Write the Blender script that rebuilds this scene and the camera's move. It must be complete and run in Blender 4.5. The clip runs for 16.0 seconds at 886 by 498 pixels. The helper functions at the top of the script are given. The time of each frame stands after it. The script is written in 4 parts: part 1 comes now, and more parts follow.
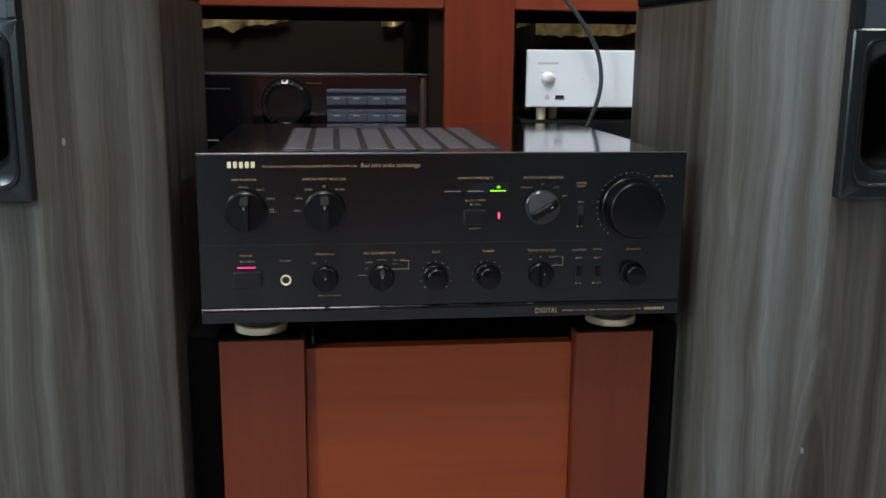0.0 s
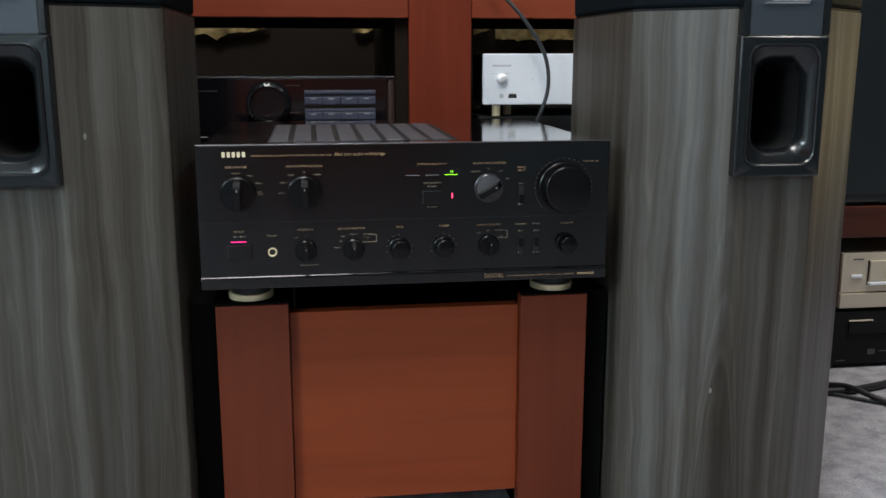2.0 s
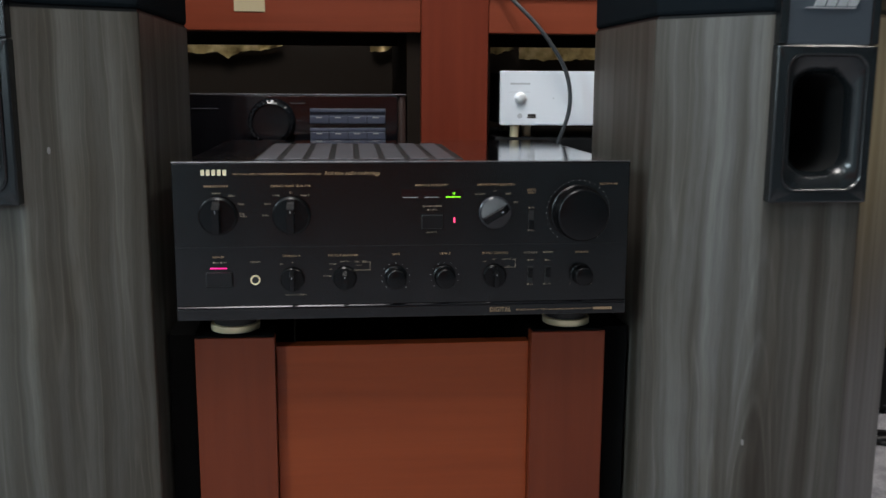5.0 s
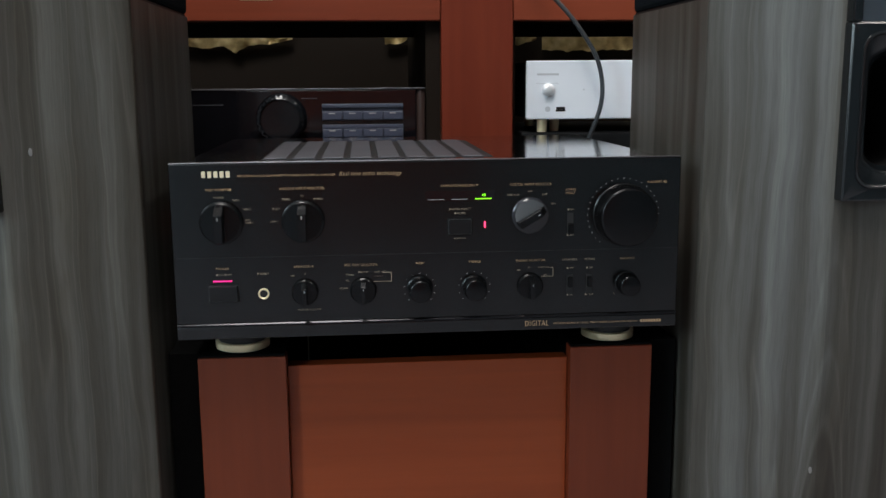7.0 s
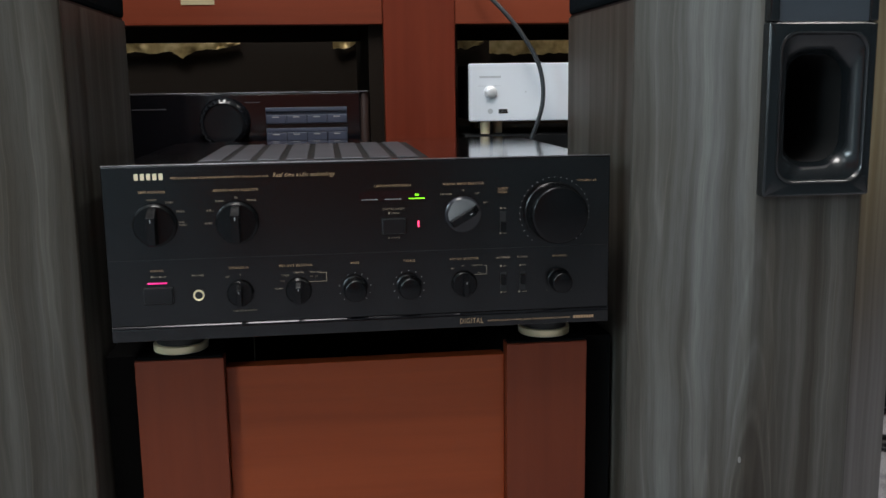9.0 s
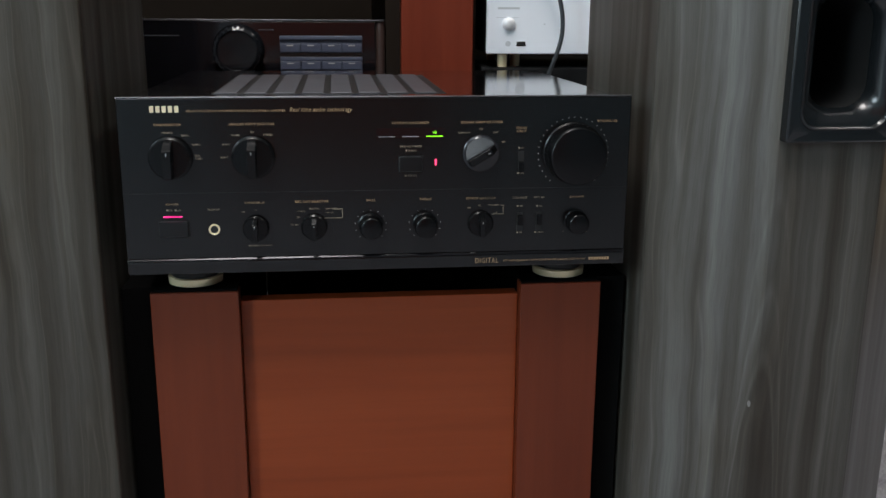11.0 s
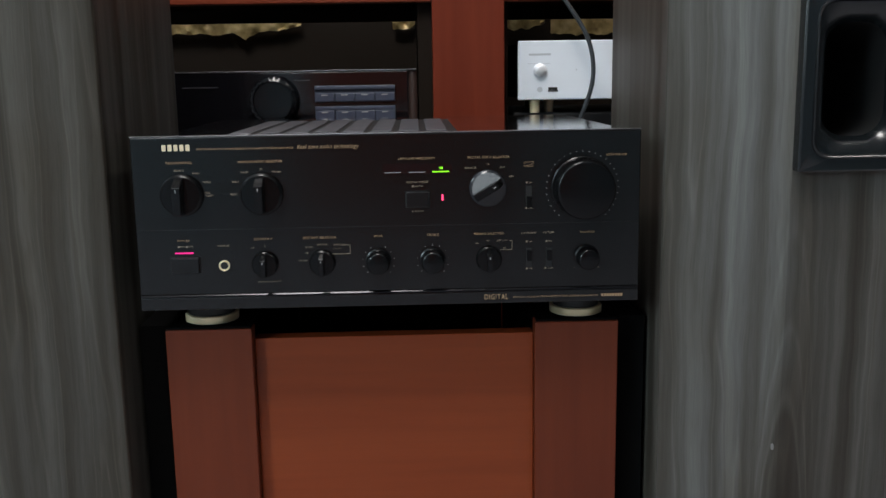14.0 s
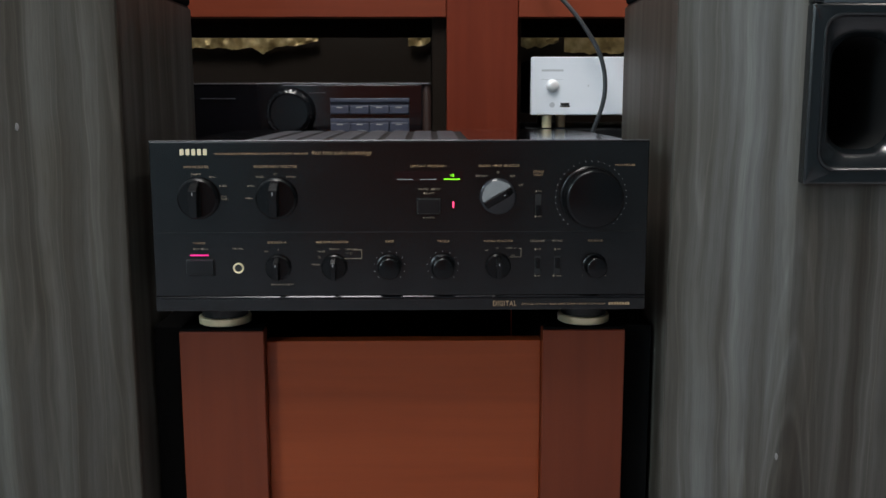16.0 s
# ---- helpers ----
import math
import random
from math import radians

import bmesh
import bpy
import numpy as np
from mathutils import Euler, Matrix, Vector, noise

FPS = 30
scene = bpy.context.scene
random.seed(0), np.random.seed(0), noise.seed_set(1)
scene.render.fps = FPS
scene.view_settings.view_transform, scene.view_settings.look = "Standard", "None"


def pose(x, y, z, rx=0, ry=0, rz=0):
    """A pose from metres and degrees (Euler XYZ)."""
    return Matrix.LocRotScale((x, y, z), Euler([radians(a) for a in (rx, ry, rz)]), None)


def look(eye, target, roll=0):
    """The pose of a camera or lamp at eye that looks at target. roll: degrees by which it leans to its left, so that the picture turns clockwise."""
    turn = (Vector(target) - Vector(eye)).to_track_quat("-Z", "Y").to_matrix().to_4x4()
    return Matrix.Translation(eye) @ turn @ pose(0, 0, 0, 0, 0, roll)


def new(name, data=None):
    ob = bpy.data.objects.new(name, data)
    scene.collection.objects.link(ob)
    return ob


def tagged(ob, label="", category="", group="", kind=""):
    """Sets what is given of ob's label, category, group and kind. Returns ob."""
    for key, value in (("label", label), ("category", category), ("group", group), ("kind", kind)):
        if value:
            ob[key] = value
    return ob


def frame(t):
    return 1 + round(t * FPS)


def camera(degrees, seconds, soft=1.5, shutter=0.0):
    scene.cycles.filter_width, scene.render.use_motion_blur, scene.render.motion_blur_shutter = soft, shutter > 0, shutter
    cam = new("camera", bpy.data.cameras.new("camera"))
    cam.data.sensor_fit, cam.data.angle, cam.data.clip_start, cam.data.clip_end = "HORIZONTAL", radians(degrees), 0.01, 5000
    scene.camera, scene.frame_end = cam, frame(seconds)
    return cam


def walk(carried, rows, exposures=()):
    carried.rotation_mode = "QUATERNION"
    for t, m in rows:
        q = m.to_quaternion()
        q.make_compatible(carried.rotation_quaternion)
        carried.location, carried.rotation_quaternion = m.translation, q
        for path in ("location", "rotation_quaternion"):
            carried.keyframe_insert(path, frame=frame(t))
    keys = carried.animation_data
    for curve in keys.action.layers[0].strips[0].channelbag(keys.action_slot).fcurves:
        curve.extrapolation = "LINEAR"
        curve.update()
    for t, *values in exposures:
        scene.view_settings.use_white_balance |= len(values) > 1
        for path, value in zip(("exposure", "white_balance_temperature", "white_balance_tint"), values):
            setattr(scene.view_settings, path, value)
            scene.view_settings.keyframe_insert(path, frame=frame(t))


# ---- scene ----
cam = camera(50.6, 16.0, shutter=0.5)
PATH = [
    (0, (-0.099, -0.814, 0.542), (0.128, 1.13, 0.131), 0.5),
    (0.5, (-0.104, -0.808, 0.539), (0.121, 1.131, 0.103), 0.5),
    (1, (-0.101, -0.847, 0.537), (0.13, 1.092, 0.104), 0.7),
    (1.5, (-0.112, -0.942, 0.543), (0.161, 0.995, 0.125), 0.8),
    (2, (-0.1, -0.971, 0.547), (0.172, 0.968, 0.138), -0.0),
    (2.5, (-0.096, -0.965, 0.544), (0.175, 0.977, 0.153), -0.3),
    (3, (-0.082, -0.95, 0.537), (0.19, 0.993, 0.149), -0.5),
    (3.5, (-0.038, -0.941, 0.557), (0.214, 1.006, 0.177), -0.7),
    (4, (-0.028, -0.96, 0.559), (0.199, 0.991, 0.184), 0.2),
    (4.5, (-0.042, -0.944, 0.552), (0.155, 1.012, 0.184), 0.4),
    (5, (-0.053, -0.883, 0.529), (0.143, 1.077, 0.18), 0.3),
    (5.2, (-0.054, -0.85, 0.517), (0.133, 1.112, 0.179), 0.2),
    (7.3, (-0.058, -0.788, 0.523), (0.111, 1.173, 0.169), -0.5),
    (7.5, (-0.052, -0.796, 0.524), (0.119, 1.166, 0.174), -0.6),
    (8, (-0.047, -0.821, 0.523), (0.165, 1.138, 0.179), -0.5),
    (8.5, (-0.037, -0.801, 0.513), (0.204, 1.156, 0.182), -0.8),
    (9, (-0.032, -0.802, 0.517), (0.21, 1.154, 0.175), -0.8),
    (9.5, (-0.041, -0.802, 0.517), (0.207, 1.152, 0.17), 0.0),
    (9.7, (-0.035, -0.786, 0.512), (0.211, 1.158, 0.113), 1.2),
    (11.8, (-0.041, -0.799, 0.539), (0.163, 1.126, 0.035), -0.4),
    (12, (-0.037, -0.798, 0.54), (0.164, 1.127, 0.039), -0.5),
    (12.5, (-0.045, -0.823, 0.526), (0.134, 1.112, 0.05), -0.6),
    (13, (-0.02, -0.786, 0.51), (0.098, 1.172, 0.12), -0.5),
    (13.5, (0.018, -0.775, 0.506), (0.095, 1.187, 0.126), -0.5),
    (14, (0.023, -0.8, 0.502), (0.079, 1.166, 0.14), -0.9),
    (14.5, (0.029, -0.809, 0.501), (0.075, 1.158, 0.141), -0.8),
    (15, (0.015, -0.812, 0.498), (0.054, 1.157, 0.146), -0.7),
    (15.5, (0.024, -0.817, 0.492), (0.058, 1.154, 0.153), -0.2),
    (16, (0.025, -0.816, 0.491), (0.054, 1.159, 0.175), -0.1),
]
EXPOSURES = [(0, 0.10), (0.4, -0.08), (1, -0.08), (2, -0.02), (4, 0.0), (5, -0.05), (7.4, -0.10), (16, -0.10)]
walk(cam, [(t, look(eye, target, roll)) for t, eye, target, roll in PATH], EXPOSURES)

# ---------------------------------------------------------------- world and lamps
world = bpy.data.worlds.new("world")
scene.world = world
world.use_nodes = True
world.node_tree.nodes["Background"].inputs[0].default_value = (0.5, 0.55, 0.6, 1)
world.node_tree.nodes["Background"].inputs[1].default_value = 0.05


def area(name, eye, target, sx, sy, watts, colour):
    lamp = bpy.data.lights.new(name, "AREA")
    lamp.shape, lamp.size, lamp.size_y, lamp.energy, lamp.color = "RECTANGLE", sx, sy, watts, colour
    ob = new(name, lamp)
    ob.matrix_world = look(eye, target)
    return ob


area("ceiling_lamp_light", (-0.26, -0.60, 2.13), (-0.26, -0.60, 0), 0.45, 0.9, 34, (1.0, 0.96, 0.94))
area("ceiling_lamp_light", (-0.92, -1.85, 2.13), (-0.92, -1.85, 0), 0.40, 0.75, 7, (0.84, 0.95, 1.0))
# Unseen source, assumed: cool light on the right speaker's angled face.
area("cool_side_light", (-1.76, -1.60, 1.16), (0.3, -0.02, 0.42), 0.62, 0.80, 36, (0.72, 0.91, 1.0))
# Added fill, unseen: brightens the carpet near the television.
area("carpet_fill_light", (1.22, 0.05, 2.13), (1.22, 0.05, 0), 0.3, 0.6, 9, (1.0, 0.95, 0.88)).data.spread = radians(92)
# Added warm spot without a fixture: gilds the right speaker's outer face.
spot = bpy.data.lights.new("added_warm_spot", "SPOT")
spot.energy, spot.color, spot.spot_size, spot.spot_blend, spot.shadow_soft_size = 330, (1.0, 0.79, 0.36), radians(9), 1.0, 0.1
new("added_warm_spot", spot).matrix_world = look((2.00, 0.62, 1.45), (0.46, -0.02, 0.50))


# ---------------------------------------------------------------- materials
def material(name, colour, rough=0.5, metal=0.0, coat=0.0, spec=0.5):
    m = bpy.data.materials.new(name)
    m.use_nodes = True
    b = m.node_tree.nodes["Principled BSDF"]
    b.inputs["Base Color"].default_value = (*colour, 1)
    b.inputs["Roughness"].default_value = rough
    b.inputs["Metallic"].default_value = metal
    b.inputs["Coat Weight"].default_value = coat
    b.inputs["Coat Roughness"].default_value = 0.12
    b.inputs["Specular IOR Level"].default_value = spec
    return m


def node(m, kind, **inputs):
    n = m.node_tree.nodes.new(kind)
    for key, value in inputs.items():
        n.inputs[key.replace("_", " ")].default_value = value
    return n


def link(m, a, b):
    m.node_tree.links.new(a, b)


def coords(m, scale, turn=(0, 0, 0)):
    tc, mp = node(m, "ShaderNodeTexCoord"), node(m, "ShaderNodeMapping")
    mp.inputs["Scale"].default_value = scale
    mp.inputs["Rotation"].default_value = turn
    link(m, tc.outputs["Object"], mp.inputs["Vector"])
    return mp.outputs["Vector"]


def ramp(m, fac, stops):
    r = node(m, "ShaderNodeValToRGB")
    e = r.color_ramp.elements
    while len(e) < len(stops):
        e.new(0.5)
    for k, (at, c) in zip(e, stops):
        k.position, k.color = at, (*c, 1)
    link(m, fac, r.inputs["Fac"])
    return r.outputs["Color"]


def noise_of(m, vec, scale, detail=4.0, rough=0.5, distort=0.0):
    n = node(m, "ShaderNodeTexNoise", Scale=scale, Detail=detail, Roughness=rough, Distortion=distort)
    link(m, vec, n.inputs["Vector"])
    return n.outputs["Fac"]


def mix(m, kind, a, b, fac):
    n = m.node_tree.nodes.new("ShaderNodeMix")
    n.data_type, n.blend_type = "RGBA", kind
    n.inputs["Factor"].default_value = fac
    link(m, a, n.inputs["A"])
    link(m, b, n.inputs["B"])
    return n.outputs["Result"]


def bump(m, height, strength, distance=0.001):
    b = node(m, "ShaderNodeBump", Strength=strength, Distance=distance)
    link(m, height, b.inputs["Height"])
    link(m, b.outputs["Normal"], m.node_tree.nodes["Principled BSDF"].inputs["Normal"])


def colour_in(m, out):
    link(m, out, m.node_tree.nodes["Principled BSDF"].inputs["Base Color"])


def rough_in(m, fac, lo, hi):
    n = node(m, "ShaderNodeMapRange")
    n.inputs["To Min"].default_value, n.inputs["To Max"].default_value = lo, hi
    link(m, fac, n.inputs["Value"])
    link(m, n.outputs["Result"], m.node_tree.nodes["Principled BSDF"].inputs["Roughness"])


def grained(name, dark, mid, light, along="z", fine=260.0, broad=22.0, rough=(0.35, 0.55), figure=0.5, coat=0.0, streak=0.75):
    """Wood with its grain along one axis: broad bands, fine streaks and slow mottling."""
    m = material(name, mid, 0.45, 0, coat, 0.3)
    st = {"z": (1, 1, 0.035), "x": (0.035, 1, 1)}[along]
    v = coords(m, st)
    slow = {"z": (1, 1, 0.16), "x": (0.16, 1, 1)}[along]
    a = noise_of(m, coords(m, slow), broad, 3, 0.55, 0.6)
    b = noise_of(m, v, fine, 5, 0.6, 0.15)
    c = noise_of(m, v, broad * 3.2, 4, 0.55, 0.8)
    ca = ramp(m, a, [(0.32, dark), (0.5, mid), (0.68, light)])
    cc = ramp(m, c, [(0.36, dark), (0.52, mid), (0.66, light)])
    cb = ramp(m, b, [(0.3, (0.72, 0.72, 0.72)), (0.7, (1.2, 1.2, 1.2))])
    base = mix(m, "MIX", ca, cc, figure)
    colour_in(m, mix(m, "MULTIPLY", base, cb, streak))
    rough_in(m, b, *rough)
    bump(m, b, 0.12, 0.0006)
    return m


def worn(m, lo, hi, scale=180.0, strength=0.05):
    """Handling marks: uneven gloss and a fine relief."""
    v = coords(m, (1, 1, 1))
    rough_in(m, noise_of(m, v, 14, 6, 0.6), lo, hi)
    bump(m, noise_of(m, v, scale, 3), strength, 0.0004)
    return m


def sums(m, kind, a, b):
    """One arithmetic step; a and b are sockets or numbers."""
    n = m.node_tree.nodes.new("ShaderNodeMath")
    n.operation = kind
    for socket, value in zip(n.inputs, (a, b)):
        if isinstance(value, (int, float)):
            socket.default_value = value
        else:
            link(m, value, socket)
    return n.outputs[0]


def grey_wood():
    """Grey oak-print vinyl, laid round the cabinet (u along the walls, v up, in metres): soft upright bands,
    brown heartwood deepened for dimmer faces, fine pores, thin wavering pale lines, and one set of nested pointed
    arches low on a corner."""
    m = material("grey_wood_vinyl", (0.08, 0.08, 0.075), 0.4, 0, 0, 0.35)
    tc, sep = node(m, "ShaderNodeTexCoord"), node(m, "ShaderNodeSeparateXYZ")
    link(m, tc.outputs["UV"], sep.inputs[0])
    u, v = sep.outputs["X"], sep.outputs["Y"]

    def laid(across, along, shift=0.0, base=None):
        c = node(m, "ShaderNodeCombineXYZ")
        link(m, sums(m, "MULTIPLY", base or u, across), c.inputs["X"])
        link(m, sums(m, "MULTIPLY", v, along), c.inputs["Y"])
        c.inputs["Z"].default_value = shift
        return c.outputs[0]

    sway = sums(m, "MULTIPLY", sums(m, "SUBTRACT", noise_of(m, laid(8, 5.0), 1.0, 2, 0.5), 0.5), 0.022)
    tremor = sums(m, "MULTIPLY", sums(m, "SUBTRACT", noise_of(m, laid(60, 20, 4.0), 1.0, 2, 0.5), 0.5), 0.0018)
    w = sums(m, "ADD", u, sums(m, "ADD", sway, tremor))
    broad = noise_of(m, laid(62, 1.2, 1.0, w), 1.0, 2, 0.5)
    band = noise_of(m, laid(105, 1.5, 2.0, w), 1.0, 3, 0.55)
    line = noise_of(m, laid(420, 3.0, 3.0, w), 1.0, 3, 0.6)
    pore = noise_of(m, laid(1500, 34, 5.0, w), 1.0, 3, 0.6)
    blot = noise_of(m, laid(16, 5.0, 6.0), 1.0, 4, 0.55)
    base = ramp(m, broad, [(0.32, (0.052, 0.048, 0.042)), (0.45, (0.076, 0.074, 0.069)), (0.55, (0.092, 0.093, 0.090)), (0.68, (0.122, 0.124, 0.121))])
    base = mix(m, "MULTIPLY", base, ramp(m, band, [(0.30, (0.74, 0.71, 0.67)), (0.47, (0.96, 0.955, 0.95)), (0.58, (1.04, 1.04, 1.04)), (0.72, (1.22, 1.22, 1.21))]), 0.55)
    base = mix(m, "MULTIPLY", base, ramp(m, line, [(0.30, (0.80, 0.78, 0.76)), (0.50, (1.0, 1.0, 1.0)), (0.70, (1.16, 1.16, 1.15))]), 0.38)
    base = mix(m, "MULTIPLY", base, ramp(m, blot, [(0.32, (0.90, 0.86, 0.80)), (0.5, (1.0, 0.99, 0.98)), (0.68, (1.07, 1.08, 1.08))]), 1.0)
    # each sheet's broad brown heartwood strip; depth and far tint partly imitate weaker light
    strip = sums(m, "ABSOLUTE", sums(m, "SUBTRACT", sums(m, "MODULO", sums(m, "ADD", u, sums(m, "MULTIPLY", sway, 2.0)), 2.0), 0.395), 0.0)
    base = mix(m, "MULTIPLY", base, ramp(m, strip, [(0.0, (0.77, 0.715, 0.65)), (0.043, (0.78, 0.725, 0.66)), (0.062, (1.02, 1.01, 0.99)), (0.12, (1.02, 1.005, 0.975)), (0.2, (0.85, 0.815, 0.735))]), 1.0)
    ring = noise_of(m, laid(24, 0.9, 9.0, w), 1.0, 1.0, 0.5)
    base = mix(m, "MULTIPLY", base, ramp(m, ring, [(0.445, (1.0, 1.0, 1.0)), (0.470, (0.84, 0.81, 0.77)), (0.488, (0.90, 0.88, 0.85)), (0.497, (1.45, 1.45, 1.43)), (0.507, (0.98, 0.98, 0.98)), (0.555, (1.0, 1.0, 1.0)),
                                                   (0.566, (1.34, 1.34, 1.33)), (0.577, (0.93, 0.92, 0.90)), (0.62, (1.0, 1.0, 1.0))]), 0.6)
    # nested arches: lines of equal height plus squared distance from the axis
    side = sums(m, "DIVIDE", sums(m, "SUBTRACT", sums(m, "ADD", u, tremor), 0.3465), 0.058)
    lean = sums(m, "ADD", side, sums(m, "MULTIPLY", sway, 5.0))
    arch = sums(m, "ADD", sums(m, "ADD", v, 0.035), sums(m, "MULTIPLY", lean, lean))
    base = mix(m, "MULTIPLY", base, ramp(m, arch, [(0.0, (0.54, 0.50, 0.455)), (0.255, (0.62, 0.58, 0.535)), (0.268, (1.08, 1.07, 1.05)), (0.283, (0.80, 0.77, 0.73)), (0.318, (0.93, 0.91, 0.88)),
                                                   (0.328, (1.09, 1.08, 1.06)), (0.341, (0.86, 0.83, 0.79)), (0.40, (0.96, 0.95, 0.93)), (0.41, (1.10, 1.10, 1.09)), (0.43, (0.95, 0.94, 0.92)), (0.55, (1.0, 1.0, 1.0))]), 1.0)
    colour_in(m, mix(m, "MULTIPLY", base, ramp(m, pore, [(0.30, (0.74, 0.72, 0.70)), (0.5, (1.0, 1.0, 1.0)), (0.70, (1.18, 1.18, 1.17))]), 0.6))
    rough_in(m, pore, 0.36, 0.50)
    bump(m, pore, 0.08, 0.0004)
    return m


GREY_WOOD = grey_wood()
CHERRY = grained("cherry_veneer", (0.212, 0.0388, 0.0108), (0.256, 0.0487, 0.0137), (0.300, 0.0610, 0.0175), "x", 120, 9, (0.3, 0.42), 0.35, 0.0, 0.25)
CHERRY_UP = grained("cherry_veneer_upright", (0.123, 0.0223, 0.0082), (0.143, 0.0272, 0.0100), (0.166, 0.0335, 0.0124), "z", 110, 12, (0.3, 0.42), 0.3, 0.0, 0.22)
RACK_RAIL = grained("red_cherry_rail", (0.200, 0.041, 0.0190), (0.236, 0.050, 0.0235), (0.272, 0.061, 0.0290), "x", 120, 9, (0.3, 0.42), 0.35, 0.0, 0.2)
RACK_POST = grained("red_cherry_post", (0.160, 0.0270, 0.0125), (0.190, 0.0335, 0.0155), (0.225, 0.0430, 0.0200), "z", 70, 14, (0.3, 0.42), 0.35, 0.0, 0.2)
FASCIA = worn(material("black_anodised_fascia", (0.0034, 0.0035, 0.0038), 0.2, 0, 0, 0.56), 0.19, 0.25, 900, 0.02)
COVER = worn(material("black_enamel_cover", (0.008, 0.008, 0.009), 0.1, 0, 1.0, 0.6), 0.08, 0.12, 300, 0.01)
EDGE = material("polished_black_edge", (0.022, 0.022, 0.024), 0.17, 0.85)
# Pale metal: the highlight along top edges, put into the colour.
TOP_GLINT = material("top_glint", (0.11, 0.112, 0.12), 0.35, 0.8)
VENT = worn(material("grey_vent_metal", (0.090, 0.090, 0.101), 0.5, 0.3), 0.42, 0.55)
KNOB = material("satin_black_knob", (0.0022, 0.0022, 0.0026), 0.26, 0, 0, 0.3)
RIDGE = material("satin_ridge", (0.0048, 0.0050, 0.0056), 0.27, 0, 0, 0.32)
DIM_PRINT = material("dim_beige_print", (0.33, 0.27, 0.19), 0.5)
# Paler copy of KNOB: the input selector's lamp reflection, partly in colour.
KNOB_SHEEN = material("sheen_black_knob", (0.018, 0.019, 0.022), 0.22, 0, 0.2, 0.4)
# Shade in the gaps round the amplifier stand, put into a colour.
SHADE_BLACK = material("shade_black", (0.0055, 0.0055, 0.0055), 0.95, 0, 0, 0.0)
SLOT = material("black_slot", (0.009, 0.009, 0.009), 0.6)
BUTTON_BLACK = material("satin_black_button", (0.0042, 0.0044, 0.0048), 0.28)
BRONZE = material("bronze_print", (0.47, 0.31, 0.17), 0.45)
PALE_GOLD = material("pale_gold_print", (0.72, 0.62, 0.42), 0.4)
WHITE_PRINT = material("grey_print", (0.42, 0.42, 0.42), 0.5)
BRASS = worn(material("gold_plate", (0.92, 0.78, 0.50), 0.3, 0.25), 0.26, 0.36)
RUBBER = material("black_rubber", (0.018, 0.018, 0.018), 0.6)
PLASTIC = worn(material("charcoal_plastic", (0.007, 0.0088, 0.0100), 0.24, 0, 0, 0.65), 0.20, 0.28, 500, 0.03)
GRILLE = material("black_grille_cloth", (0.0065, 0.0095, 0.0120), 0.9, 0, 0, 0.05)
_v = coords(GRILLE, (1, 1, 1))
bump(GRILLE, noise_of(GRILLE, _v, 1400, 2), 0.4, 0.0008)
LOGO_CLOTH = material("slate_panel", (0.038, 0.049, 0.061), 0.6)
_v = coords(LOGO_CLOTH, (1, 1, 1))
bump(LOGO_CLOTH, noise_of(LOGO_CLOTH, _v, 1200, 2), 0.3, 0.0006)
CHROME = material("chrome", (0.78, 0.79, 0.8), 0.14, 1.0)
SILVER = worn(material("brushed_silver", (0.82, 0.86, 0.92), 0.4, 0.0), 0.34, 0.44, 700, 0.02)
CHAMPAGNE = worn(material("champagne_metal", (0.60, 0.54, 0.43), 0.4, 0.4), 0.36, 0.46)
GLOSS_BLACK = worn(material("gloss_black_panel", (0.006, 0.006, 0.008), 0.1, 0, 0.7), 0.08, 0.15, 300, 0.01)
DULL_BLACK = worn(material("dull_black_metal", (0.0075, 0.0078, 0.0085), 0.5, 0, 0, 0.2), 0.45, 0.6)
# Near-black brown insides; under the amplifier the colour stands in for shade.
DARK_INSIDE = worn(material("black_brown_inside", (0.0165, 0.0120, 0.0085), 0.6, 0, 0, 0.1), 0.5, 0.7)
BUTTON = material("blue_grey_button", (0.068, 0.080, 0.122), 0.35)
BUTTON_DARK = material("dark_blue_button_base", (0.045, 0.055, 0.085), 0.4)
PAPER = material("cream_label", (0.62, 0.52, 0.32), 0.7)
PINKISH = worn(material("pale_pink_laminate", (0.62, 0.46, 0.45), 0.4), 0.35, 0.5)
CREAM = material("cream_plastic", (0.6, 0.52, 0.36), 0.5)
CABLE = material("black_cable", (0.016, 0.016, 0.018), 0.4)
CABLE_GREY = material("grey_cable_sheath", (0.034, 0.038, 0.042), 0.35)
# Darker red than the television stand's side panels.
DARK_RED_WOOD = grained("dark_red_wood", (0.035, 0.009, 0.006), (0.055, 0.014, 0.008), (0.075, 0.019, 0.011), "x", 160, 12, (0.35, 0.5), 0.5)
# Reddish reflection on the receiver's rounded black end, put into the colour.
CHEEK_SHEEN = material("cheek_sheen", (0.045, 0.028, 0.024), 0.3)
DIAL = material("dark_satin_dial", (0.006, 0.007, 0.009), 0.18)
POLISHED = material("polished_silver", (0.92, 0.93, 0.95), 0.28, 0.3)
SCUFF = material("bare_board", (0.19, 0.186, 0.178), 0.7)
BADGE = material("satin_silver", (0.70, 0.71, 0.72), 0.25, 0.6)
FAINT = material("faint_grey_print", (0.54, 0.57, 0.61), 0.5)
SCREEN = material("dark_screen", (0.010, 0.014, 0.016), 0.35)
WALL = worn(material("wall_paint", (0.24, 0.255, 0.27), 0.8), 0.7, 0.9)
PALE_WALL = worn(material("pale_wall_paint", (0.30, 0.40, 0.445), 0.8), 0.7, 0.9)
